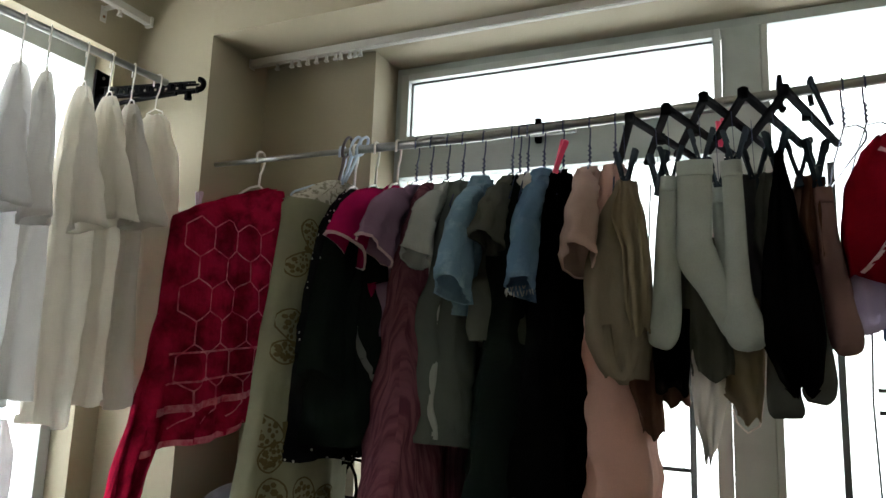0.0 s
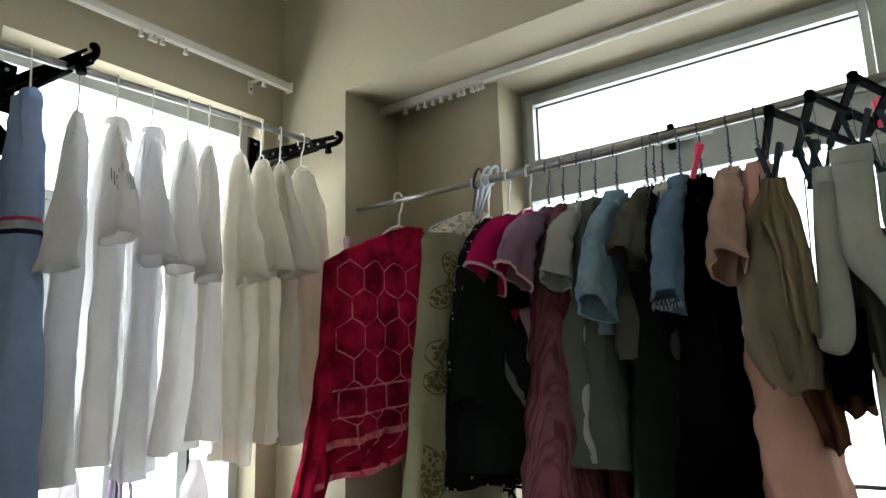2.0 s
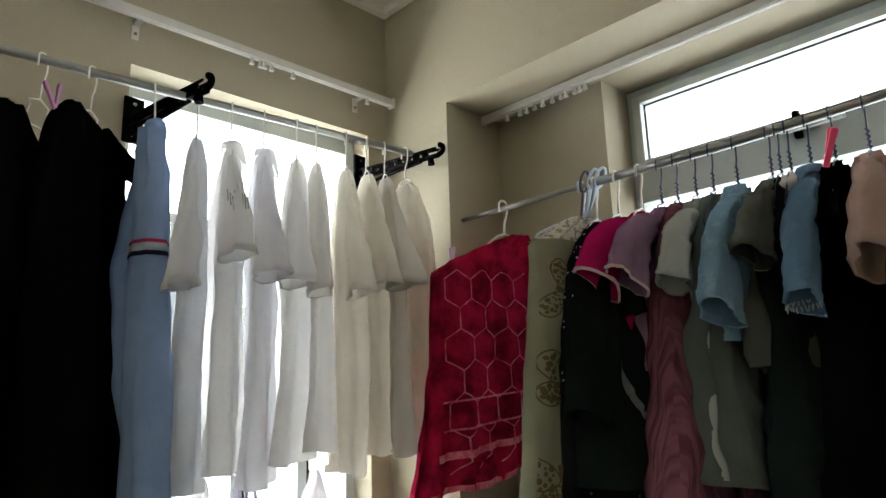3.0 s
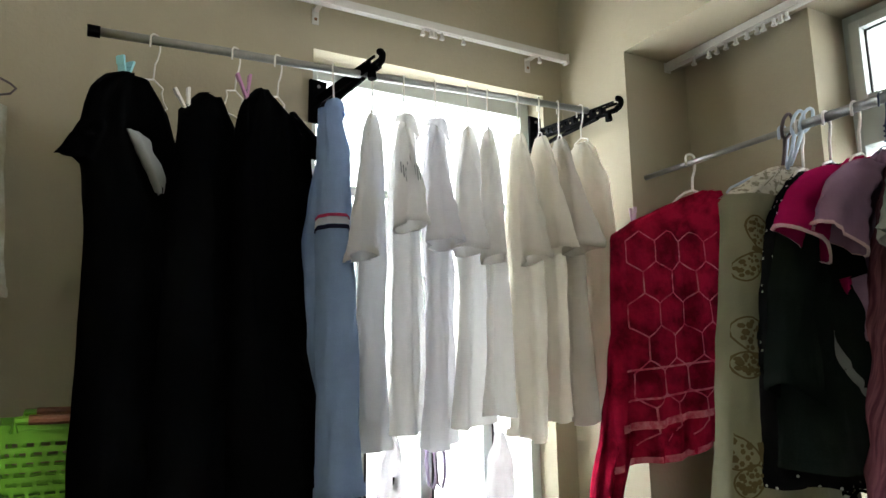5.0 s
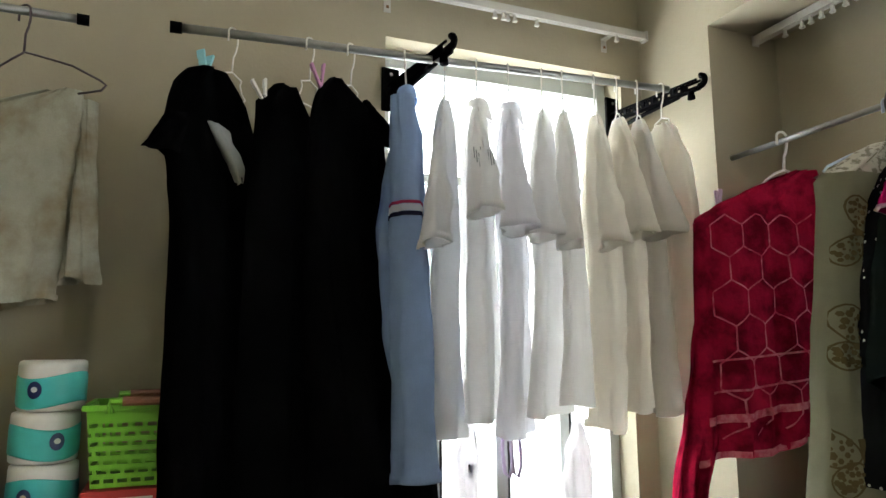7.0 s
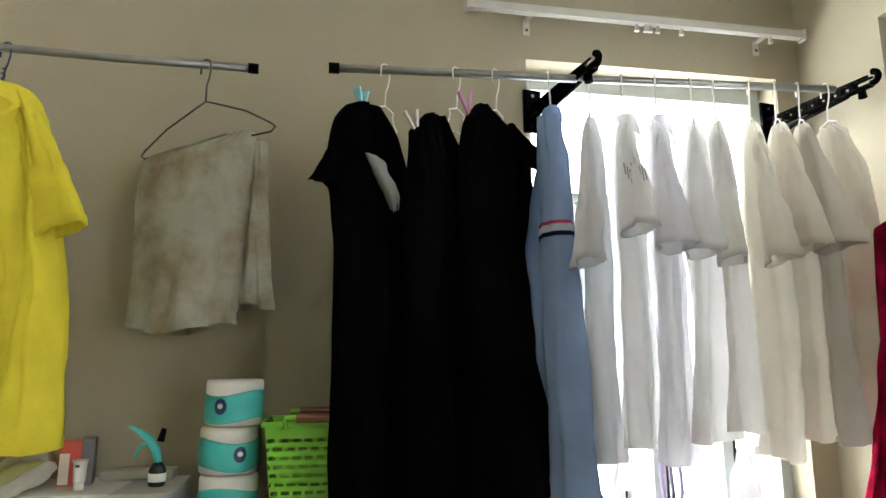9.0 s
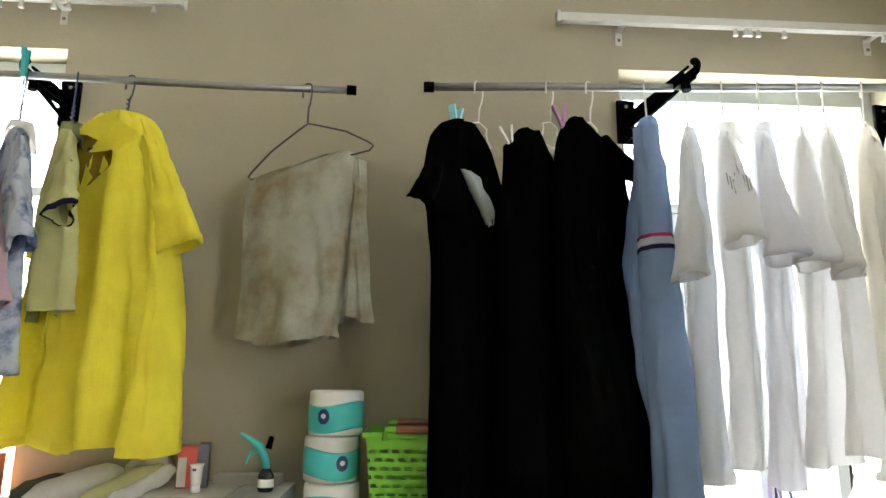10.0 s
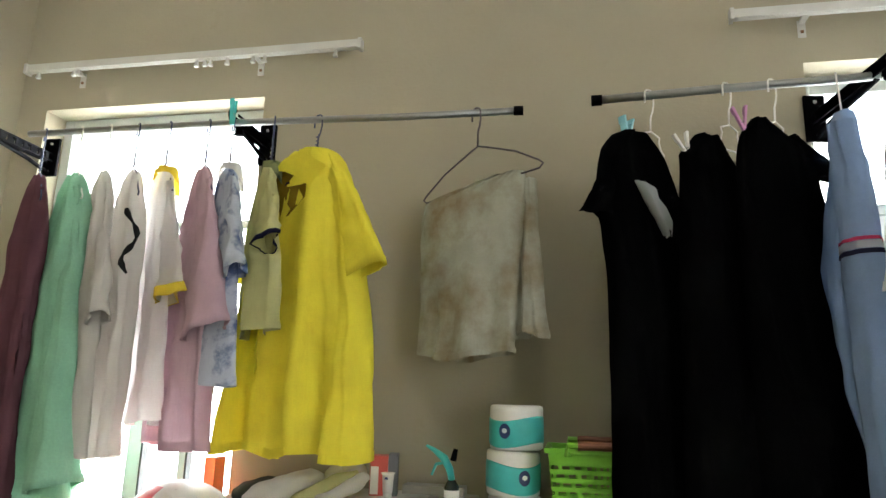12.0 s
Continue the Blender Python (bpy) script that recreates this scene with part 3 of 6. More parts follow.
def peg(m, mat, label, open_=9, size=1.0):
    """A clothes peg; its jaws bite at the local origin, its legs stand up."""
    p = thing("clothes_peg", label, "clothes peg", m, group="clothes pegs")
    s = size
    for sg in (1, -1):
        bm = bmesh.new()
        box(bm, -0.0055 * s, 0.0055 * s, -0.003 * s, 0.003 * s, -0.030 * s, 0.046 * s, 0.0015)
        box(bm, -0.0062 * s, 0.0062 * s, -0.0045 * s, -0.0031 * s, 0.026 * s, 0.044 * s, 0.0006)
        bmesh.ops.rotate(bm, verts=bm.verts, cent=(0, 0, 0), matrix=Matrix.Rotation(radians(open_ * sg), 3, "X"))
        bmesh.ops.translate(bm, verts=bm.verts, vec=(0, -0.0048 * s * sg, 0))
        part("leg", bm, mat, p)
    part("spring", bar([(0.0068 * s * (1 if i % 2 else -1), 0.006 * s * math.cos(i), 0.004 * s * math.sin(i)) for i in range(9)], 0.001, 5), M_STEEL, p)
    return p


def at_rod(rod, axis, v, phi, roll=0.0):
    p = rod_point(rod, axis, v)
    return pose(p.x, p.y, p.z, 0, roll, phi)


def collar_mesh(w, z, y, h, seed):
    """A turned-down collar that stands close on one side and falls in a leaf on the other."""
    bm = bmesh.new()
    rnd = random.Random(seed)
    ph = rnd.uniform(0, 6)
    n = 28
    rows = []
    for rr, dz in ((0.75, 0.008), (0.95, 0.012), (1.15, 0.002), (1.4, -0.5), (1.6, -1.0)):
        row = []
        for j in range(n + 1):
            a = -math.pi / 2 + 0.25 + (2 * math.pi - 0.5) * j / n
            wob = 1 + 0.08 * math.sin(3 * a + ph)
            leaf = max(0.0, math.sin(a)) ** 0.7
            r = 1 + (rr - 1) * (0.25 + 0.75 * leaf) if rr > 1 else rr
            fall = dz * h * (0.25 + 0.75 * leaf) * (1 + 0.3 * math.sin(2 * a + ph)) if dz < 0 else dz
            row.append(bm.verts.new((w * r * math.cos(a) * wob, y * r * math.sin(a) + 0.006 * leaf, z + fall - 0.16 * w * abs(math.cos(a)))))
        rows.append(row)
    for ra, rb in zip(rows, rows[1:]):
        for j in range(n):
            bm.faces.new((ra[j], rb[j], rb[j + 1], ra[j + 1])).smooth = True
    return bm


def shirt(name, label, category, m, mat, hem=-0.93, w=0.20, neck=-0.085, cuff=-0.50, sleeve=True, sw=(0.20, 0.17), sb=(0.02, 0.035), thick=0.035, flare=0.02,
          fold=0.012, waves=3.0, seed=1, collar=None, cuffmat=None, hemmat=None, splay=0.06, rows=None, group="hanging clothes", sleeves=(1, -1), cuffh=0.02, wrinkle=0.004, sl0=(0.065, 0.055), bw=1.0, arc=1.0, tilt=0.10):
    g = thing(name, label, category, m, group=group)
    s, q = w, bw
    rows = rows or [(neck - 0.004, -0.030, 0.030, 0.004, 0), (neck - 0.03, -0.065, 0.065, 0.011, 0), (neck - 0.075, -s * 0.52 * q, s * 0.52 * q, 0.018, 0), (neck - 0.14, -s * 0.74 * q, s * 0.74 * q, 0.022, 0),
                    (neck - 0.28, -s * 0.84 * q, s * 0.84 * q, max(0.024, thick * 0.9), 0), (hem * 0.62, -s * 0.96 * q - flare * 0.4, s * 0.96 * q + flare * 0.4, thick * 1.1, 0), (hem, -s * q - flare, s * q + flare, thick * 1.25, 0)]
    d = Drape(rows, fold=fold, waves=waves, seed=seed, wrinkle=wrinkle, edge=0.005)
    body = part("body", d.mesh(), mat, g, smooth=True)
    part("hem", band(d, hem + 0.022, hem + 0.001, 0.0018), hemmat or mat, body, smooth=True)
    if sleeve:
        for i, sg in enumerate((1, -1)):
            if sg not in sleeves:
                continue
            p0 = (sg * sl0[0], neck - sl0[1])
            p1 = (sg * (s * 0.84 + splay), cuff)
            sl = part("sleeve", sleeve_mesh(p0, p1, 0.03, sw[1], sb[2] if len(sb) > 2 else 0.006, sb[1], seed * 7 + i, 0.006 * sg, arc=arc, tilt=tilt, wrinkle=min(0.004, wrinkle)), mat, g, smooth=True)
            if cuffmat is not None or cuffh:
                part("cuff", cuff_band(p0, p1, sw, sb, cuffh, seed * 7 + i, arc, tilt, min(0.004, wrinkle)), cuffmat or mat, sl, smooth=True)
    if collar is not None:
        part("collar", collar_mesh(0.055, neck - 0.004, 0.024, 0.055, seed), collar, g, smooth=True)
    return g, d


def cuff_band(p0, p1, sw, sb, h, seed, arc, tilt, wrinkle):
    """The turned hem of a sleeve, a little proud of it."""
    full = sleeve_mesh(p0, p1, 0.03, sw[1], sb[2] if len(sb) > 2 else 0.006, sb[1], seed, 0.006 * math.copysign(1, p1[0]), arc=arc, tilt=tilt, wrinkle=wrinkle)
    full.verts.ensure_lookup_table()
    around, steps = 26, 14
    ln = math.hypot(p1[0] - p0[0], p1[1] - p0[1])
    bm = bmesh.new()
    a = [full.verts[steps * around + j].co.copy() for j in range(around)]
    b0 = [full.verts[(steps - 1) * around + j].co.copy() for j in range(around)]
    k = min(1.0, h / (ln / steps))
    b = [q.lerp(p, k) for q, p in zip(a, b0)]
    full.free()
    ca, cb = sum(a, Vector()) / around, sum(b, Vector()) / around
    out = []
    for pts, c in ((b, cb), (a, ca)):
        out.append([bm.verts.new(p + (p - c).normalized() * 0.003) for p in pts])
    inner = [bm.verts.new(ca + (p - ca) * 0.93) for p in a]
    for ra, rb in ((out[0], out[1]), (out[1], inner)):
        for j in range(around):
            bm.faces.new((ra[j], rb[j], rb[(j + 1) % around], ra[(j + 1) % around])).smooth = True
    return bm


def stripe_on_sleeve(p0, p1, sw, sb, seed, k0, k1, arc):
    full = sleeve_mesh(p0, p1, 0.03, sw[1], sb[2] if len(sb) > 2 else 0.006, sb[1], seed, 0.006 * math.copysign(1, p1[0]), arc=arc)
    full.verts.ensure_lookup_table()
    around, steps = 26, 14
    rings = [[full.verts[i * around + j].co.copy() for j in range(around)] for i in range(steps + 1)]
    full.free()
    bm = bmesh.new()
    vs = []
    for k in (k0, (k0 + k1) / 2, k1):
        i = min(steps - 1, int(k * steps))
        f = k * steps - i
        pts = [a.lerp(b, f) for a, b in zip(rings[i], rings[i + 1])]
        c = sum(pts, Vector()) / around
        vs.append([bm.verts.new(p + (p - c).normalized() * 0.003) for p in pts])
    for ra, rb in zip(vs, vs[1:]):
        for j in range(around):
            bm.faces.new((ra[j], rb[j], rb[(j + 1) % around], ra[(j + 1) % around])).smooth = True
    return bm


# cloth materials
C_WHITE = cloth("white cotton", (0.95, 0.945, 0.935), 0.80, vary=0.03, pattern=None)
C_CREAM = cloth("aged white cotton", (0.94, 0.92, 0.87), 0.74, vary=0.04, pattern=blotches((0.62, 0.50, 0.30), 4.0, 0.62, 0.75))
C_COOL = cloth("bluish white cotton", (0.93, 0.93, 0.96), 0.80, vary=0.03)
C_GREYW = cloth("greyish white cotton", (0.74, 0.71, 0.67), 0.42, vary=0.04)
C_BLACK = cloth("black jersey", (0.0022, 0.0022, 0.0024), 0.0)
C_LINING = cloth("grey lining", (0.36, 0.38, 0.38), 0.1)
C_BLUE = cloth("light blue cotton", (0.27, 0.38, 0.60), 0.15)
C_NAVYSTR = cloth("navy tape", (0.02, 0.02, 0.05), 0.0)
C_REDSTR = cloth("pink tape", (0.40, 0.04, 0.10), 0.0)
C_YELLOW = cloth("bright yellow cotton", (0.94, 0.83, 0.09), 0.35, crinkle=0.35)
C_OLIVE = cloth("pale olive jersey", (0.56, 0.55, 0.27), 0.25)
C_DKOLIVE = cloth("camouflage olive cotton", (0.22, 0.24, 0.11), 0.1, pattern=blotches((0.06, 0.07, 0.04), 30.0))
C_TIEDYE = cloth("tie-dyed cotton", (0.62, 0.66, 0.74), 0.25, pattern=blotches((0.14, 0.19, 0.36), 16.0, 0.46, 0.62))
C_PINK = cloth("dusty pink jersey", (0.62, 0.44, 0.50), 0.25)
C_GREEN = cloth("mint knit", (0.30, 0.56, 0.40), 0.18, weave=160)
C_MAROON = cloth("maroon jersey", (0.115, 0.05, 0.062), 0.05)
C_YTRIM = cloth("mustard trim", (0.72, 0.54, 0.06), 0.2)
C_RUFFLE = cloth("black ruffle", (0.02, 0.02, 0.02), 0.0)
C_RED = cloth("red terry towel", (0.34, 0.010, 0.042), 0.05, weave=260, crinkle=0.6, pattern=blotches((0.13, 0.004, 0.016), 13.0, 0.40, 0.62))
C_PALEPINK = cloth("pale pink terry", (0.56, 0.20, 0.24), 0.0, weave=260, pattern=blotches((0.40, 0.05, 0.09), 34.0, 0.42, 0.62))
C_TOWEL = cloth("worn white terry", (0.45, 0.455, 0.38), 0.08, weave=300, crinkle=0.4, pattern=blotches((0.25, 0.19, 0.105), 6.0, 0.40, 0.66))
C_SAGE = cloth("cream sage batik", (0.30, 0.30, 0.215), 0.08)
C_GOLD = cloth("brown gold print", (0.15, 0.12, 0.055), 0.0)
C_DOTS = cloth("black dotted cotton", (0.012, 0.012, 0.014), 0.0, pattern=dots((0.65, 0.65, 0.62), 48.0, 0.17))
C_LACE = cloth("cream lace", (0.68, 0.66, 0.58), 0.15, pattern=blotches((0.30, 0.28, 0.22), 60.0, 0.5, 0.56))
C_DKGREEN = cloth("blackish green twill", (0.010, 0.014, 0.012), 0.0)
C_GREYTRIM = cloth("grey facing", (0.16, 0.17, 0.17), 0.0)
C_MAGENTA = cloth("magenta jersey", (0.36, 0.010, 0.095), 0.1)
C_LILAC = cloth("lilac jersey", (0.30, 0.19, 0.29), 0.15)
C_PIPING = cloth("pale piping", (0.62, 0.46, 0.50), 0.0)
# the darker streaks are crease shade painted into the mauve
C_MAUVE = cloth("crinkled mauve cotton", (0.22, 0.085, 0.11), 0.1, pattern=pleat_shade((0.11, 0.035, 0.055), 160.0), crinkle=0.6)
C_BLOUSE = cloth("pale grey satin", (0.44, 0.46, 0.45), 0.2)
C_DENIM = cloth("light blue denim", (0.19, 0.31, 0.42), 0.1, weave=300, pattern=blotches((0.30, 0.43, 0.54), 22.0, 0.5, 0.7))
C_DENIM2 = cloth("mid blue denim", (0.11, 0.19, 0.30), 0.06, weave=300, pattern=blotches((0.15, 0.23, 0.33), 22.0, 0.5, 0.7))
C_STONE = cloth("stone grey jersey", (0.095, 0.10, 0.085), 0.08)
C_GREYGREEN = cloth("grey green viscose", (0.12, 0.14, 0.13), 0.1)
C_PEACH = cloth("peach linen", (0.50, 0.36, 0.32), 0.2)
C_PEACHSK = cloth("peach skirt cotton", (0.64, 0.44, 0.38), 0.42)
C_BEIGE = cloth("beige jersey", (0.24, 0.205, 0.155), 0.1)
C_TAN = cloth("tan jersey", (0.27, 0.225, 0.155), 0.12)
C_BROWN = cloth("brown jersey", (0.10, 0.05, 0.035), 0.06)
C_SOCK = cloth("white sock knit", (0.46, 0.50, 0.475), 0.12, weave=300)
C_GREYSOCK = cloth("grey sock knit", (0.09, 0.095, 0.085), 0.08, weave=300)
C_ROSE = cloth("dusty rose jersey", (0.19, 0.115, 0.11), 0.1)
C_DKGREY = cloth("dark grey jersey", (0.06, 0.06, 0.065), 0.0)
C_RED2 = cloth("red sports polyester", (0.22, 0.005, 0.016), 0.12)
C_LAV = cloth("lavender cotton", (0.48, 0.42, 0.55), 0.2)

P_TEAL = plain("teal plastic", (0.05, 0.42, 0.42), 0.35)
P_SKYBLUE = plain("pale cyan plastic", (0.25, 0.58, 0.66), 0.35)
P_MAUVE = plain("mauve plastic", (0.50, 0.22, 0.42), 0.35)
P_WHITE = plain("white plastic", (0.74, 0.72, 0.68), 0.35)
P_PINK = plain("hot pink plastic", (0.90, 0.07, 0.18), 0.35)
P_SLATE = matt("slate blue plastic", (0.030, 0.042, 0.055), 0.004)
P_CLEARP = plain("clear violet plastic", (0.55, 0.42, 0.55), 0.3)

# --- west rod: black dresses, blue shirt, white shirts ---
DRESSES = [  # y, rows (z, u0, u1, half thickness, shift), sleeve from, to, width
    (0.15, [(-0.112, -0.09, -0.02, 0.012, 0), (-0.13, -0.125, 0.005, 0.016, 0), (-0.165, -0.155, 0.045, 0.02, 0), (-0.21, -0.166, 0.065, 0.024, 0), (-0.25, -0.172, 0.08, 0.028, 0), (-0.30, -0.172, 0.10, 0.03, 0),
            (-0.37, -0.148, 0.11, 0.035, 0), (-0.52, -0.134, 0.12, 0.045, 0), (-0.8, -0.130, 0.14, 0.05, 0), (-1.25, -0.122, 0.18, 0.055, 0)], (-0.12, -0.20), (-0.176, -0.335), 0.085),
    (0.332, [(-0.143, -0.112, -0.055, 0.012, 0), (-0.16, -0.128, -0.04, 0.018, 0), (-0.2, -0.165, 0.0, 0.022, 0), (-0.27, -0.168, 0.05, 0.026, 0), (-0.4, -0.17, 0.09, 0.035, 0), (-0.8, -0.175, 0.10, 0.05, 0),
             (-1.3, -0.2, 0.12, 0.07, 0)], None, None, 0),
    (0.435, [(-0.103, -0.078, -0.045, 0.010, 0), (-0.118, -0.095, -0.01, 0.016, 0), (-0.135, -0.115, 0.06, 0.02, 0), (-0.156, -0.132, 0.105, 0.022, 0), (-0.20, -0.145, 0.132, 0.024, 0), (-0.235, -0.15, 0.135, 0.028, 0),
             (-0.37, -0.155, 0.155, 0.036, 0), (-0.62, -0.155, 0.18, 0.05, -0.01), (-0.85, -0.155, 0.21, 0.075, -0.035), (-1.05, -0.16, 0.23, 0.10, -0.055), (-1.3, -0.17, 0.25, 0.12, -0.07)], (0.045, -0.140), (0.205, -0.205), 0.105)]
for i, (y, rows, p0, p1, wd) in enumerate(DRESSES):
    m = at_rod(ROD3, 1, y, 130)
    hanger(m, M_WIRE_W, "white coated wire hanger holding a black dress", half=0.045, drop=0.05)
    g = thing("black_dress", "long black short-sleeved dress on a wire hanger", "dress", m, group="hanging clothes")
    d = Drape(rows, fold=0.012, waves=2.5, seed=3 + i, wrinkle=0.003, edge=0.004)
    part("body", d.mesh(), C_BLACK, g, smooth=True)
    part("hem", band(d, rows[-1][0] + 0.022, rows[-1][0] + 0.001, 0.0018), C_BLACK, g, smooth=True)
    if p0:
        part("sleeve", sleeve_mesh(p0, p1, 0.05, wd, 0.012, 0.025, 40 + i, 0.0, arc=0.0), C_BLACK, g, smooth=True)


def on_dress(y, u, z):
    return at_rod(ROD3, 1, y, 130) @ Vector((u, 0, z))


for (y, u, z), mat, lab, rz, lean, wide in (((0.15, -0.080, -0.120), P_SKYBLUE, "pale cyan plastic clothes peg on a black dress", 45, 4, 1.8), ((0.332, -0.155, -0.192), P_WHITE, "white plastic clothes peg on a black dress", 15, -16, 1.0),
                                      ((0.435, -0.12, -0.128), P_MAUVE, "mauve plastic clothes peg on a black dress", 10, -8, 1.0)):
    p = on_dress(y, u, z)
    peg(pose(p.x, p.y, p.z, -lean, 0, rz) @ Matrix.Diagonal((wide, 1, 1, 1)), mat, lab, 15, 0.95)

m = at_rod(ROD3, 1, 0.578, -22) @ pose(0, 0, 0, 2.2, 0, 0)
hanger(m, M_WIRE_W, "white coated wire hanger holding a light blue shirt", half=0.10, drop=0.10)
SL = dict(sw=(0.15, 0.115), sb=(0.035, 0.050, 0.026))
brows = [(-0.104, -0.03, 0.03, 0.004, 0), (-0.13, -0.065, 0.065, 0.012, 0), (-0.175, -0.075, 0.075, 0.020, 0), (-0.24, -0.10, 0.10, 0.030, -0.004), (-0.38, -0.115, 0.115, 0.044, -0.016),
         (-0.56, -0.12, 0.12, 0.054, -0.030), (-0.70, -0.12, 0.12, 0.050, -0.026), (-0.85, -0.115, 0.115, 0.040, -0.006), (-0.95, -0.11, 0.11, 0.034, 0.004)]
blue, bd = shirt("blue_shirt", "light blue long-sleeved shirt with striped arm band", "shirt", m, C_BLUE, hem=-0.95, rows=brows, neck=-0.10, cuff=-1.04, seed=9, w=0.165, splay=0.015, arc=0.3, sl0=(0.11, 0.05), sleeves=(1,), **SL)
part("collar", collar_mesh(0.055, -0.102, -0.026, 0.07, 9), C_BLUE, blue, smooth=True)
for k0, k1, mt in ((0.374, 0.386, C_NAVYSTR), (0.353, 0.373, C_WHITE), (0.343, 0.352, C_REDSTR)):
    for i, sg in enumerate((1,)):
        part("arm_stripe", stripe_on_sleeve((sg * 0.11, -0.15), (sg * (0.165 * 0.84 + 0.015), -1.04), SL["sw"], SL["sb"], 63 + i, k0, k1, 0.3), mt, blue)

WHITES = [  # y, phi, material, hem, cuff, collar, category
    (0.689, -27, C_WHITE, -0.97, -0.53, None, "T-shirt"), (0.781, -20, C_WHITE, -0.93, -0.46, C_WHITE, "polo shirt"), (0.878, -24, C_COOL, -0.97, -0.50, C_COOL, "polo shirt"),
    (0.984, -30, C_WHITE, -0.94, -0.51, None, "T-shirt"), (1.051, -29, C_WHITE, -0.92, -0.53, None, "T-shirt"), (1.158, -27, C_CREAM, -0.99, -0.53, None, "T-shirt"),
    (1.236, -25, C_CREAM, -0.95, -0.50, None, "T-shirt"), (1.311, -26, C_GREYW, -0.95, -0.50, None, "T-shirt"), (1.399, 2, C_CREAM, -0.95, -0.62, None, "T-shirt")]
for i, (y, phi, mat, hemz, cz, col, cat) in enumerate(WHITES):
    m = at_rod(ROD3, 1, y, phi)
    hanger(m, M_WIRE_W, "white coated wire hanger holding a white shirt", half=0.105 if i < 8 else 0.06, drop=0.10 if i < 8 else 0.07)
    lab = "white cotton polo shirt with a turned collar" if col else ("yellowed white cotton T-shirt with faint stains" if mat is C_CREAM else "white cotton short-sleeved T-shirt")
    g, d = shirt("white_shirt", lab, cat, m, mat, hem=hemz, cuff=cz, collar=col, seed=20 + i, neck=-0.112, w=0.19 if i < 8 else 0.165, sleeves=(1, -1) if i < 8 else (), splay=0.075 + 0.012 * (i % 3), sw=(0.10, 0.092 + 0.012 * (i % 3) if i < 8 else 0.08), sb=(0.012, 0.030 + 0.004 * (i % 4), 0.007), wrinkle=0.0028, flare=0.0, fold=0.018, bw=0.9, arc=0.12, waves=1.6 + 0.3 * (i % 3), thick=0.015 + 0.004 * (i % 2))
    if i == 1:
        bm = bmesh.new()
        for q in range(9):
            za = -0.285 - 0.010 * (q % 3)
            line = [(0.065 + 0.182 * k + 0.5 * (0.03 + 0.09 * k) + 0.006, -0.022 + 0.0055 * q, -0.167 - 0.293 * k)
                    for k in [(-0.167 - z) / 0.293 for z in (za, za - 0.02, za - 0.034 - 0.012 * ((q * 5) % 4) / 3)]]
            tube_path(bm, line, 0.0014, 5)
        part("sleeve_print", bm, C_LINING, g, "grey unreadable print on the sleeve")

# --- west rod by the narrow window ---
W2LIST = [
    ("maroon_top", "dark maroon long garment on a hanger", "top", -1.588, 52, C_MAROON, -1.18, -1.05, None, None, dict(sw=(0.15, 0.12), splay=0.02)),
    ("green_cardigan", "mint green knitted cardigan with a fringed hem", "cardigan", -1.469, 57, C_GREEN, -1.06, -1.0, None, None, dict(sw=(0.18, 0.15), sb=(0.04, 0.06), splay=0.05, flare=0.05, thick=0.035)),
    ("grey_white_shirt", "greyish white T-shirt with short sleeves", "T-shirt", -1.374, 50, C_GREYW, -0.92, -0.58, None, None, {}),
    ("ruffle_top", "grey white top with a black ruffled edge", "top", -1.283, 50, C_GREYW, -0.93, -0.42, None, None, dict(sleeves=())),
    ("white_yellow_shirt", "white shirt with mustard yellow cuffs and neck", "T-shirt", -1.183, 50, C_WHITE, -0.84, -0.53, C_YTRIM, C_YTRIM, dict(cuffh=0.028)),
    ("pink_dress", "dusty pink jersey dress with short sleeves", "dress", -1.06, 46, C_PINK, -0.90, -0.62, None, None, dict(sw=(0.2, 0.18), sb=(0.03, 0.045))),
    ("tie_dye_shirt", "blue and white tie-dyed shirt with a collar", "shirt", -0.985, 42, C_TIEDYE, -0.74, -0.47, C_GREYW, None, {}),
    ("olive_shirt", "pale olive T-shirt with dark trimmed cuffs", "T-shirt", -0.861, 30, C_OLIVE, -0.62, -0.40, C_DKOLIVE, C_NAVYSTR, dict(cuffh=0.012))]
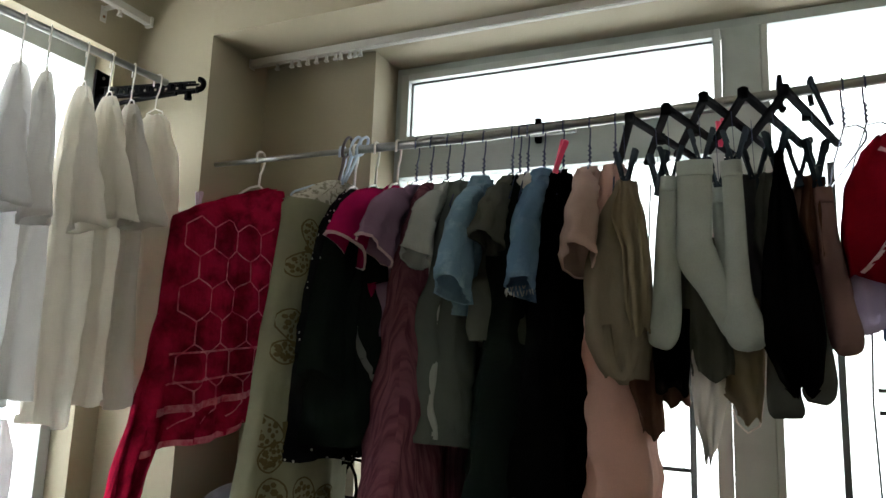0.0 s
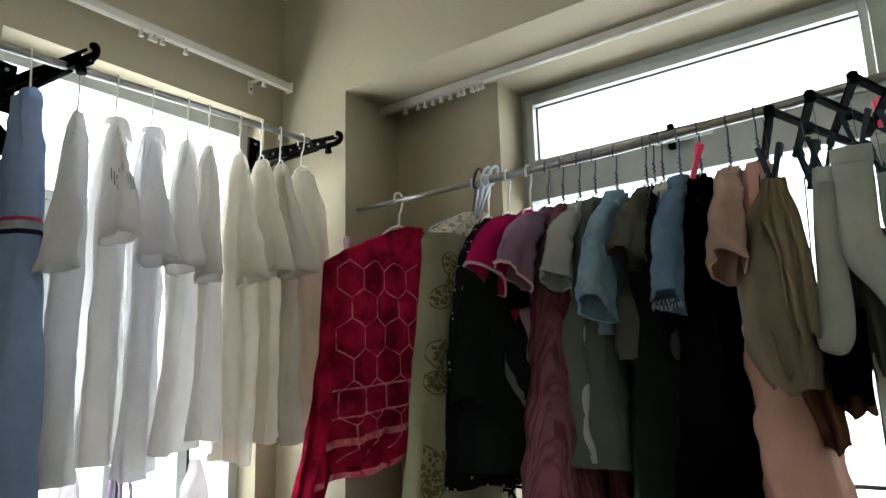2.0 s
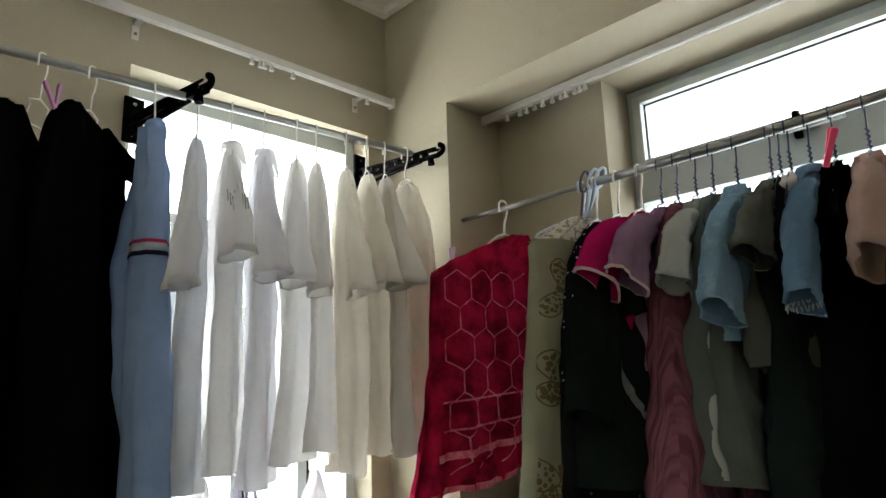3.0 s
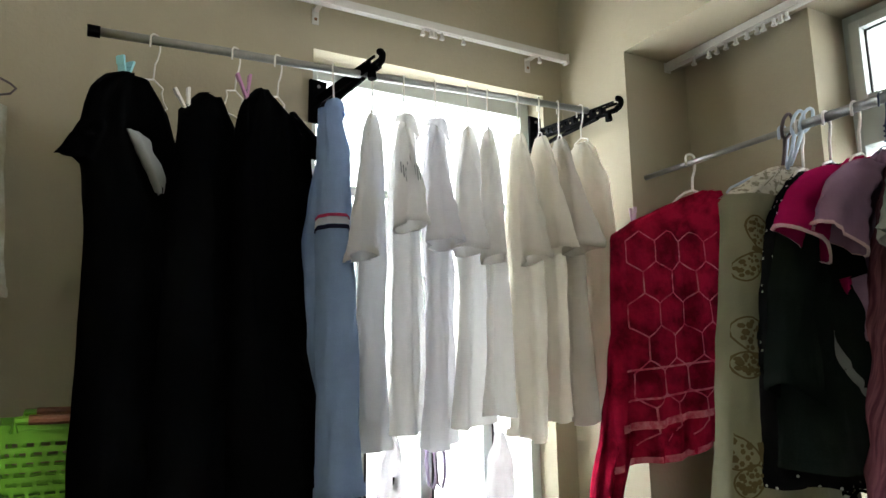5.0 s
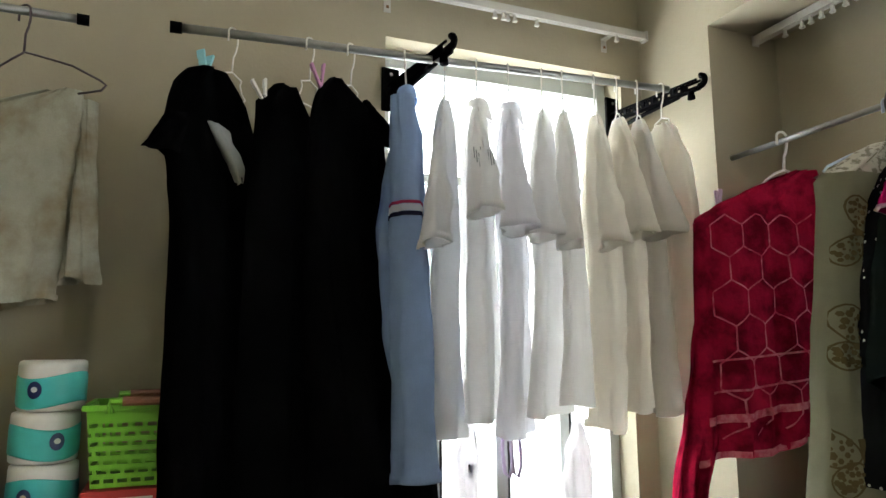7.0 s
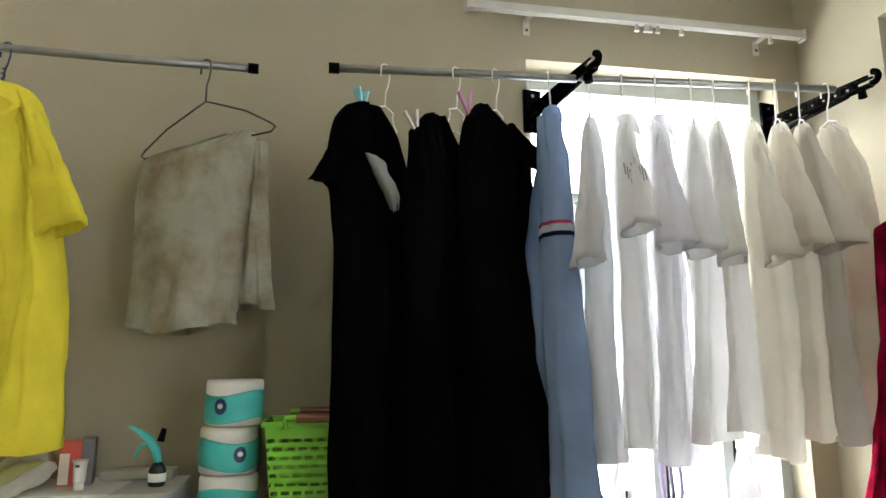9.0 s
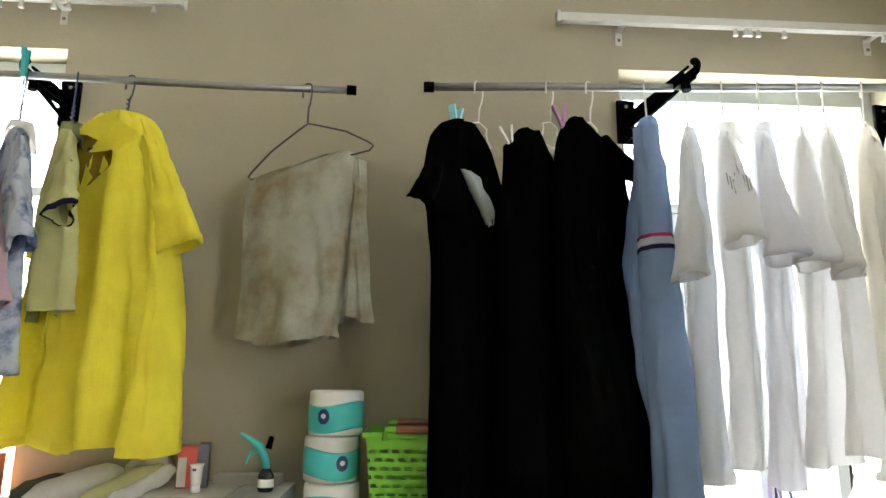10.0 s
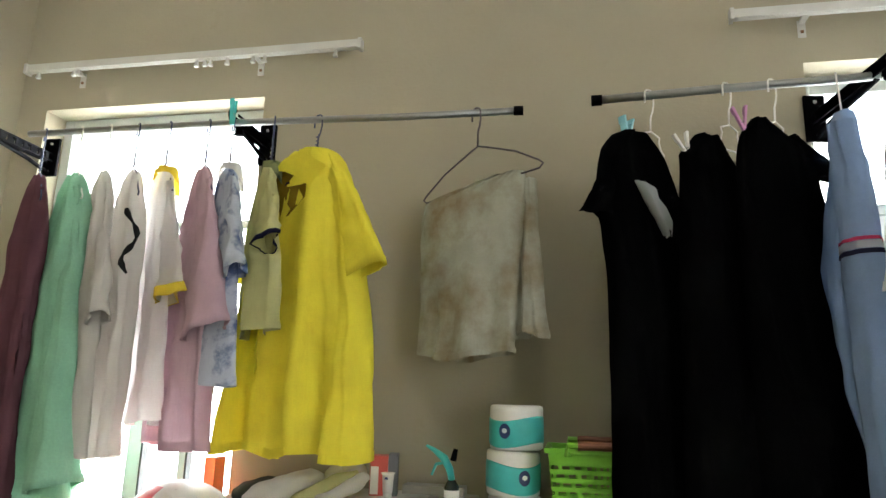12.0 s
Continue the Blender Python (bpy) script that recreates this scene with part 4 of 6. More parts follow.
for i, (nm, lab, cat, y, phi, mat, hemz, cz, col, cm, kw) in enumerate(W2LIST):
    m = at_rod(ROD2, 1, y - 0.017, phi)
    hanger(m, M_WIRE_W if i in (1, 2) else M_WIRE_N, "thin wire hanger on the rod by the narrow window", twist=i not in (1, 2), neck=-0.125, half=0.10, drop=0.09)
    args = dict(splay=0.04, sw=(0.10, 0.115), sb=(0.012, 0.025, 0.006), w=0.18, thick=0.016, fold=0.018, waves=2.6, bw=0.88, arc=0.05, tilt=0.3)
    args.update(kw)
    g, d = shirt(nm, lab, cat, m, mat, hem=hemz, cuff=cz, collar=col, cuffmat=cm, seed=50 + i, neck=-0.135, **args)
    if nm == "ruffle_top":
        pts = [(0.158 + 0.0012 * k + 0.012 * math.sin(k * 0.55), -0.022 - 0.016 * math.cos(k * 0.55), -0.29 - 0.0125 * k) for k in range(15)]
        part("ruffle", bar(pts, [0.006 + 0.003 * math.sin(k * 1.7) for k in range(15)], 8), C_RUFFLE, g, "black ruffled edge", smooth=True)
    if nm == "green_cardigan":
        rnd = random.Random(5)
        for k in range(46):
            a = 2 * math.pi * k / 46
            p = d.at(a, hemz + 0.004)
            q = p + Vector((rnd.uniform(-.012, .012), rnd.uniform(-.012, .012), -rnd.uniform(0.03, 0.075)))
            part("fringe", bar([p, p.lerp(q, 0.5) + Vector((rnd.uniform(-.005, .005), 0, 0)), q], [0.003, 0.0026, 0.002], 5), C_GREEN, g)
peg(pose(-1.60, -0.985, 2.262, 0, 0, 90), P_TEAL, "teal plastic clothes peg clipped on the rod", 6, 1.0)

m = at_rod(ROD2, 1, -0.747, 66)
hanger(m, M_WIRE_N, "navy wire hanger holding the yellow shirt", twist=True, half=0.10, drop=0.07)
yrows = [(-0.105, -0.06, 0.06, 0.04, 0), (-0.13, -0.095, 0.085, 0.05, 0), (-0.18, -0.135, 0.112, 0.05, 0), (-0.25, -0.165, 0.135, 0.055, 0), (-0.40, -0.185, 0.165, 0.065, 0), (-0.6, -0.205, 0.205, 0.08, 0), (-0.912, -0.218, 0.222, 0.10, 0)]
g, yd = shirt("yellow_shirt", "bright yellow short-sleeved cotton shirt with an open collar", "shirt", m, C_YELLOW, hem=-0.912, rows=yrows, neck=-0.105, cuff=-0.46, splay=0.040, sw=(0.10, 0.145), sb=(0.025, 0.036, 0.03), sl0=(0.075, 0.05), seed=77, fold=0.036, waves=4.6, arc=0.15, tilt=0.35)
part("collar", collar_mesh(0.075, -0.108, -0.050, 0.085, 77), C_YELLOW, g, smooth=True)
bm = bmesh.new()
ribbon_on(bm, yd, [(-0.035, -0.22), (-0.04, -0.4), (-0.045, -0.6), (-0.04, -0.88)], 0.028, 0.004)
part("placket", bm, C_YELLOW, g, smooth=True)
# dark patch laid on the front, painted as the shade inside the neck
bm = bmesh.new()
patch_on(bm, yd, [(-0.09, -0.155), (-0.02, -0.175), (0.035, -0.215), (0.03, -0.245), (-0.015, -0.30), (-0.05, -0.30), (-0.085, -0.20)], 0.006)
part("neck_opening", bm, cloth("yellow cotton in painted shade", (0.22, 0.15, 0.015), 0.0), g, "dark patch painted as shade inside the open neck")
bm = bmesh.new()
ribbon_on(bm, yd, [(-0.075, -0.215), (-0.015, -0.205)], 0.006, 0.008)
part("neck_label", bm, C_NAVYSTR, g)
bm = bmesh.new()
patch_on(bm, yd, [(-0.07, -0.12), (0.03, -0.125), (0.085, -0.165), (0.075, -0.235), (0.03, -0.205), (-0.03, -0.175), (-0.09, -0.165)], 0.022)
part("lapel", bm, C_YELLOW, g, smooth=True)

m = at_rod(ROD2, 1, -0.299, 60)
hanger(m, M_WIRE_D, "bare dark wire hanger carrying a stained towel", neck=-0.10, half=0.203, drop=0.102, tilt=-4, r=0.0026)


def towel(name, label, m, mat, rows, seed, fold=0.012, waves=2.0, flap=None, hemmat=None, **kw):
    t = thing(name, label, "towel", m)
    d = Drape(rows, fold=fold, waves=waves, seed=seed, wrinkle=0.005, **kw)
    b = part("panel", d.mesh(), mat, t, smooth=True)
    part("hem", band(d, rows[-1][0] + 0.016, rows[-1][0] + 0.001, 0.004, 64), hemmat or mat, b, smooth=True)
    if flap:
        d2 = Drape(flap, fold=fold, waves=waves, seed=seed + 1, wrinkle=0.005, **kw)
        b2 = part("flap", d2.mesh(), mat, t, smooth=True)
        part("hem", band(d2, flap[-1][0] + 0.016, flap[-1][0] + 0.002, 0.002), hemmat or mat, b2, smooth=True)
    return t, d


towel("hand_towel", "greyish white stained terry towel folded over a wire hanger", m, C_TOWEL,
      [(-0.200, 0.07, 0.155, 0.008, 0), (-0.212, -0.03, 0.156, 0.012, 0), (-0.224, -0.12, 0.156, 0.014, 0), (-0.236, -0.184, 0.155, 0.018, 0), (-0.29, -0.187, 0.152, 0.024, 0), (-0.47, -0.18, 0.14, 0.03, 0), (-0.672, -0.168, 0.128, 0.034, 0)], 12,
      flap=[(-0.215, 0.11, 0.170, 0.010, 0.03), (-0.42, 0.11, 0.182, 0.018, 0.035), (-0.617, 0.11, 0.195, 0.022, 0.04)])

# --- north rod ---
m = pose(-1.347, 1.611, 2.082, 0, 0, 75)
hanger(m, M_WIRE_W, "white coated wire hanger holding a red towel", half=0.09, drop=0.06, fat=True)
tr, td = towel("red_towel", "red terry towel with a pale pink hexagon pattern", m, C_RED,
               [(-0.098, 0.02, 0.098, 0.010, 0), (-0.125, -0.05, 0.108, 0.018, 0), (-0.16, -0.13, 0.111, 0.024, 0), (-0.20, -0.215, 0.112, 0.026, 0), (-0.24, -0.278, 0.112, 0.028, 0), (-0.5, -0.29, 0.082, 0.032, 0), (-0.66, -0.297, 0.066, 0.034, 0), (-0.81, -0.30, 0.05, 0.036, 0)], 31,
               hemmat=C_PALEPINK, fold=0.016, waves=3.2, slope=0.22, flap=[(-0.45, -0.27, -0.20, 0.006, 0.01), (-0.60, -0.295, -0.205, 0.010, 0.014), (-0.80, -0.318, -0.225, 0.02, 0.025), (-0.95, -0.355, -0.27, 0.022, 0.02), (-1.08, -0.385, -0.315, 0.018, 0.02)])
back = Drape([(-0.10, 0.03, 0.105, 0.008, 0.03), (-0.16, 0.02, 0.122, 0.016, 0.035), (-0.4, 0.0, 0.124, 0.022, 0.04), (-0.62, -0.02, 0.112, 0.024, 0.04)], fold=0.010, waves=2.0, seed=36, wrinkle=0.005)
bp = part("back_panel", back.mesh(), C_RED, tr, smooth=True)
part("hem", band(back, -0.32, -0.332, 0.003), C_PALEPINK, bp, smooth=True)
bm = bmesh.new()
hs = 0.052
for row in range(7):
    for col in range(-4, 3):
        cx, cz = col * hs * 1.55 + (row % 2) * hs * 0.775, -0.20 - row * hs * 1.62
        vs = [(cx + hs * 0.895 * math.sin(k * math.pi / 3), cz + hs * 1.08 * math.cos(k * math.pi / 3)) for k in range(6)]
        for k in (0, 1, 2):
            a, b = vs[k], vs[(k + 1) % 6]
            if all(-0.28 < u < 0.045 and -0.80 < z < -0.20 for u, z in (a, b)):
                ribbon_on(bm, td, [a, b], 0.0036, 0.005)
for z in (-0.585, -0.655):
    ribbon_on(bm, td, [(-0.27 + 0.02 * k, z) for k in range(16)], 0.005, 0.008)
ribbon_on(bm, td, [(-0.285 + 0.015 * k, -0.715) for k in range(23)], 0.018, 0.010)
ribbon_on(bm, td, [(0.066, -0.20), (0.055, -0.45), (0.036, -0.78)], 0.005, 0.0035)
part("hexagon_pattern", bm, C_PALEPINK, tr, "pale pink raised hexagon lines")
peg(pose(-1.40, 1.42, 1.885, 0, 0, 75), P_CLEARP, "translucent violet clothes peg on the red towel", 10, 0.9)


def n_at(x, phi=90, dy=0.0):
    p = rod_point(RODN, 0, x)
    return pose(p.x, p.y + dy, p.z, 0, 0, phi)


# butterfly cloth
m = n_at(-1.045, 82)
hanger(m, M_WIRE_B, "pale blue grey plastic hanger with a butterfly cloth", fat=True)
bt, btd = towel("butterfly_dress", "cream sage long dress printed with brown butterflies", m, C_SAGE,
                [(-0.10, -0.05, 0.05, 0.02, 0), (-0.135, -0.12, 0.09, 0.035, 0), (-0.19, -0.21, 0.10, 0.045, 0), (-0.4, -0.235, 0.08, 0.05, 0), (-0.7, -0.27, 0.07, 0.055, 0), (-1.0, -0.31, 0.06, 0.06, 0), (-1.25, -0.35, 0.06, 0.065, 0)], 33, fold=0.012)
tagged(bt, category="dress")
part("yoke", band(btd, -0.102, -0.185, 0.004, 64), C_LACE, bt, "cream lace yoke", smooth=True)


def butterfly(bm, d, cu, cz, s, ang):
    def tf(p):
        c, sn = math.cos(ang), math.sin(ang)
        return (cu + s * (p[0] * c - p[1] * sn), cz + s * (p[0] * sn + p[1] * c))
    for sg in (1, -1):
        for (ox, oy, rx, ry, tilt) in ((0.62, 0.32, 0.62, 0.40, 0.5), (0.45, -0.38, 0.44, 0.34, -0.6)):
            ring = []
            for k in range(19):
                a = 2 * math.pi * k / 18
                x, y = rx * math.cos(a), ry * math.sin(a) * (1 + 0.25 * math.cos(a))
                ring.append(tf((sg * (ox + x * math.cos(tilt) - y * math.sin(tilt)), oy + x * math.sin(tilt) + y * math.cos(tilt))))
            ribbon_on(bm, d, ring, 0.0042, 0.0035)
            for k in range(17):
                a, rr = k * 2.4, 0.12 + 0.72 * math.sqrt(k / 17)
                x, y = rx * rr * math.cos(a), ry * rr * math.sin(a)
                p = tf((sg * (ox + x * math.cos(tilt) - y * math.sin(tilt)), oy + x * math.sin(tilt) + y * math.cos(tilt)))
                r = s * (0.050 + 0.025 * (k % 3))
                patch_on(bm, d, [(p[0] + r * math.cos(q), p[1] + r * math.sin(q)) for q in [i * math.pi / 3 for i in range(6)]], 0.0035)
    ribbon_on(bm, d, [tf((0, 0.45)), tf((0, -0.45))], 0.012, 0.004)


for cu, cz, s, ang in ((-0.16, -0.33, 0.068, 1.2), (-0.05, -0.47, 0.06, 0.4), (-0.17, -0.58, 0.085, -0.5), (-0.21, -0.80, 0.09, 0.2), (-0.07, -0.74, 0.07, 1.4), (-0.26, -1.01, 0.09, 0.9), (-0.12, -1.0, 0.085, 1.6)):
    bm = bmesh.new()
    butterfly(bm, btd, cu, cz, s, ang)
    part("butterfly_print", bm, C_GOLD, bt, "brown gold printed butterfly")

for dx, lean, mat in ((0.0, 14, M_WIRE_D), (0.028, 20, M_WIRE_B), (0.05, 26, M_WIRE_B)):
    hh = thing("plastic_hanger", "old plastic hanger with a long looped head on the rod", "hanger", n_at(-1.035 + dx, 62) @ pose(0, 0, 0, 0, lean, 0), group="clothes hangers")
    ring = [(0.013 * math.sin(q), 0, 0.012 + 0.034 * math.cos(q)) for q in [i * math.pi / 8 for i in range(17)]]
    part("head", bar(ring, 0.0045, 8), mat, hh, smooth=True)
    part("neck", bar([(0, 0, -0.022), (0.004, 0, -0.06), (0.006, 0, -0.115)], [0.006, 0.005, 0.0045], 8), mat, hh, smooth=True)

NLIST = [  # name, label, category, x, phi, material, hem, cuff, collar, cuff material, options
    ("dotted_blouse", "black blouse with small white polka dots", "blouse", -1.0, 92, C_DOTS, -0.86, -0.62, None, None, dict(w=0.20, splay=0.0, sw=(0.16, 0.13), thick=0.04, hanger="w")),
    ("dark_jacket", "blackish green jacket with a grey facing", "jacket", -0.93, 92, C_DKGREEN, -0.80, -0.66, None, None, dict(w=0.205, splay=0.05, sw=(0.2, 0.15), sb=(0.035, 0.05, 0.03), thick=0.075, hanger="w")),
    ("magenta_shirt", "magenta T-shirt with pale piped cuffs", "T-shirt", -0.86, 89, C_MAGENTA, -0.55, -0.34, None, C_PIPING, dict(cuffh=0.0045, splay=0.09, sw=(0.2, 0.17), sb=(0.025, 0.034, 0.016), bw=0.55, hanger="w")),
    ("lilac_shirt", "lilac T-shirt with pale piped cuffs", "T-shirt", -0.80, 91, C_LILAC, -0.55, -0.34, None, C_PIPING, dict(bw=0.6, cuffh=0.0045, splay=0.08, sw=(0.19, 0.15), sb=(0.02, 0.032, 0.016), hanger="n")),
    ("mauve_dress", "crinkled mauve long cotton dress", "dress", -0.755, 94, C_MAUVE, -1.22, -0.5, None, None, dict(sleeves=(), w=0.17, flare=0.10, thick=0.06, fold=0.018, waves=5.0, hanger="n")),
    ("grey_blouse", "pale grey satin blouse with gathered sleeves", "blouse", -0.705, 94, C_BLOUSE, -0.79, -0.36, None, None, dict(bw=0.85, splay=0.06, sw=(0.18, 0.10), sb=(0.03, 0.034, 0.022), hanger="n")),
    ("grey_green_top", "grey green viscose top hanging loosely", "top", -0.66, 94, C_GREYGREEN, -0.80, -0.6, None, None, dict(sleeves=(), w=0.155, hanger="n")),
    ("denim_shirt", "light blue denim shirt with rolled sleeves", "shirt", -0.60, 94, C_DENIM, -0.50, -0.44, C_DENIM, None, dict(bw=0.6, splay=0.08, sw=(0.18, 0.14), sb=(0.035, 0.034, 0.022), cuffh=0.03, hanger="n")),
    ("stone_shirt", "stone grey long T-shirt", "T-shirt", -0.52, 92, C_STONE, -0.56, -0.33, None, None, dict(bw=0.72, splay=0.06, sw=(0.18, 0.11), sb=(0.02, 0.028, 0.016), thick=0.03, hanger="n")),
    ("black_trousers", "black trousers folded over a hanger in loose folds", "trousers", -0.50, 92, C_DKGREEN, -1.15, -0.5, None, None, dict(sleeves=(), w=0.175, flare=0.04, thick=0.055, fold=0.024, waves=3.5, hanger="n")),
    ("white_undershirt", "white undershirt on a navy hanger", "undershirt", -0.478, 94, C_GREYW, -0.4, -0.3, None, None, dict(sleeves=(), w=0.10, hanger="n")),
    ("denim_jacket", "mid blue denim jacket with frayed cuffs", "jacket", -0.435, 93, C_DENIM2, -0.42, -0.44, C_DENIM2, None, dict(bw=0.5, splay=0.085, sw=(0.15, 0.115), sb=(0.035, 0.030, 0.022), cuffh=0.02, hanger="n")),
    ("black_gown", "long black dress on a navy hanger", "dress", -0.385, 95, C_BLACK, -1.22, -0.5, None, None, dict(sleeves=(), w=0.185, thick=0.06, flare=0.06, hanger="n")),
    ("peach_blouse", "peach linen blouse with short sleeves", "blouse", -0.318, 95, C_PEACH, -0.42, -0.39, None, None, dict(bw=0.55, splay=0.08, sw=(0.19, 0.15), sb=(0.03, 0.033, 0.020), thick=0.03, hanger="n")),
    ("peach_skirt", "peach pleated cotton skirt hanging below the blouses", "skirt", -0.255, 96, C_PEACHSK, -1.24, -0.5, None, None, dict(sleeves=(), w=0.15, flare=0.11, thick=0.05, waves=4.5, fold=0.02, hanger="n"))]
for i, (nm, lab, cat, x, phi, mat, hemz, cz, col, cm, kw) in enumerate(NLIST):
    kw = dict(kw)
    hm = kw.pop("hanger")
    m = n_at(x, phi)
    hanger(m, M_WIRE_W if hm == "w" else M_WIRE_N, "white plastic hanger on the alcove rod" if hm == "w" else "navy twisted wire hanger on the alcove rod", twist=hm == "n", fat=hm == "w", neck=-0.11, half=0.10, drop=0.09)
    args = dict(splay=0.035, sw=(0.10, 0.15), sb=(0.012, 0.036), w=0.18, thick=0.026, fold=0.022, waves=3.4, wrinkle=0.011, tilt=0.45)
    args.update(kw)
    g, d = shirt(nm, lab, cat, m, mat, hem=hemz, cuff=cz, collar=col, cuffmat=cm, seed=90 + i, neck=-0.12, **args)
    if nm == "dark_jacket":
        bm = bmesh.new()
        ribbon_on(bm, d, [(-0.17, -0.52), (-0.15, -0.60), (-0.11, -0.68), (-0.05, -0.74), (0.02, -0.76)], 0.014, 0.003)
        part("facing", bm, C_GREYTRIM, g, "grey facing strip", smooth=True)
    if nm == "denim_jacket":
        rnd = random.Random(8)
        for k in range(26):
            a = 2 * math.pi * k / 26
            p = Vector((-0.236 + 0.052 * math.cos(a), 0.028 * math.sin(a), cz - 0.006 + 0.012 * math.cos(a)))
            part("frayed_thread", bar([p + Vector((0, 0, 0.004)), p + Vector((rnd.uniform(-.004, .004), rnd.uniform(-.004, .004), -rnd.uniform(0.003, 0.009)))], [0.0018, 0.0012], 4), C_BLOUSE, g)
peg(pose(-0.37, 1.50, 1.955, 20, 12, 30), P_PINK, "hot pink plastic clothes peg on a black dress", 14, 1.1)

# --- shelf things ---
M_WOOD = plain("brown laminate", (0.22, 0.13, 0.07), 0.5, 0, 8, 0.15)
M_TISSUE = plain("white tissue wrap", (0.78, 0.77, 0.74), 0.5, 0, 40, 0.04)
M_TEALW = plain("teal printed wrap", (0.06, 0.50, 0.48), 0.4, 0, 40, 0.05)
M_NAVYINK = plain("navy print", (0.02, 0.03, 0.12), 0.4)
M_LIME = plain("lime green plastic", (0.17, 0.46, 0.03), 0.38, 0, 25, 0.05)
M_BROWNH = plain("brown handle plastic", (0.20, 0.07, 0.035), 0.4)
M_REDBOX = plain("red carton", (0.45, 0.03, 0.03), 0.5)
M_WBOX = plain("white plastic box", (0.55, 0.53, 0.49), 0.4)
M_GREYBOX = plain("grey carton", (0.12, 0.12, 0.13), 0.6)
cab = thing("cabinet", "brown laminate cabinet against the wall", "cabinet")
CT = 1.052
YC0 = -1.32
part("body", boxes((XW + 0.005, -1.46, YC0 + 0.02, 0.16, 0.06, CT - 0.02), bevel=0.004), M_WOOD, cab)
part("top", boxes((XW + 0.005, -1.44, YC0, 0.18, CT - 0.0195, CT), bevel=0.004), M_WOOD, cab)
for yy in (-1.28, -0.70, -0.13):
    dr = part("door", boxes((-1.4595, -1.443, yy, yy + (0.56 if yy < -0.2 else 0.27), 0.08, CT - 0.04), bevel=0.003), M_WOOD, cab)
    part("handle", boxes((-1.4425, -1.42, yy + 0.12, yy + 0.16, 0.8, 0.82), bevel=0.003), M_STEEL, dr)
part("plinth", boxes((XW + 0.03, -1.48, YC0 + 0.04, 0.14, 0, 0.0595)), M_WOOD, cab)


def lathe(bm, prof, cx, cy, seg=32):
    rings = [[bm.verts.new((cx + r * math.cos(2 * math.pi * k / seg), cy + r * math.sin(2 * math.pi * k / seg), z)) for k in range(seg)] for r, z in prof]
    for a, b in zip(rings, rings[1:]):
        for k in range(seg):
            bm.faces.new((a[k], a[(k + 1) % seg], b[(k + 1) % seg], b[k])).smooth = True
    bm.faces.new(rings[0][::-1])
    bm.faces.new(rings[-1])
    return bm


RH = 0.107
for i in range(4):
    z0 = CT + i * RH + 0.001
    ox, oy = (-1.70, -0.188)
    ox += 0.006 * math.sin(i * 2.1)
    oy += 0.006 * math.cos(i * 1.7)
    r = thing("tissue_roll", "wrapped tissue roll with a teal band in a stack", "tissue roll", pose(ox, oy, z0), group="stack of tissue rolls")
    part("roll", lathe(bmesh.new(), [(0.060, 0), (0.065, 0.004), (0.066, 0.02), (0.066, RH - 0.012), (0.0645, RH - 0.004), (0.058, RH - 0.001), (0.02, RH - 0.006)], 0, 0), M_TISSUE, r)
    wr = lathe(bmesh.new(), [(0.0662, 0.012), (0.0675, 0.016), (0.0675, 0.040), (0.0675, 0.070), (0.0662, 0.075)], 0, 0)
    for v in wr.verts:
        v.co.z += 0.007 * math.sin(math.atan2(v.co.y, v.co.x) * 2 + i * 1.9)
    bn = part("wrapper", wr, M_TEALW, r, "teal printed wrapper band")
    a = 0.5 - 0.85 * (i % 2)
    bm = bmesh.new()
    vs = []
    for k in range(14):
        q = 2 * math.pi * k / 14
        aa = a + 0.22 * math.cos(q)
        vs.append(bm.verts.new((0.0685 * math.cos(aa), 0.0685 * math.sin(aa), 0.045 + 0.018 * math.sin(q))))
    bm.faces.new(vs)
    mk = part("printed_mark", bm, M_NAVYINK, bn, "navy printed oval")
    bm = bmesh.new()
    vs = [bm.verts.new((0.0692 * math.cos(a + 0.10 * math.cos(k)), 0.0692 * math.sin(a + 0.10 * math.cos(k)), 0.046 + 0.006 * math.sin(k))) for k in [2 * math.pi * j / 8 for j in range(8)]]
    bm.faces.new(vs)
    part("printed_spot", bm, M_TISSUE, r)

rb = thing("red_carton", "dark red carton under the green basket", "carton", pose(-1.69, 0.0, CT))
part("box", boxes((-0.11, 0.11, -0.105, 0.16, 0, 0.165), bevel=0.004), M_REDBOX, rb)
part("label", boxes((0.1105, 0.112, -0.05, 0.03, 0.11, 0.15)), M_TISSUE, rb, "white printed oval label")


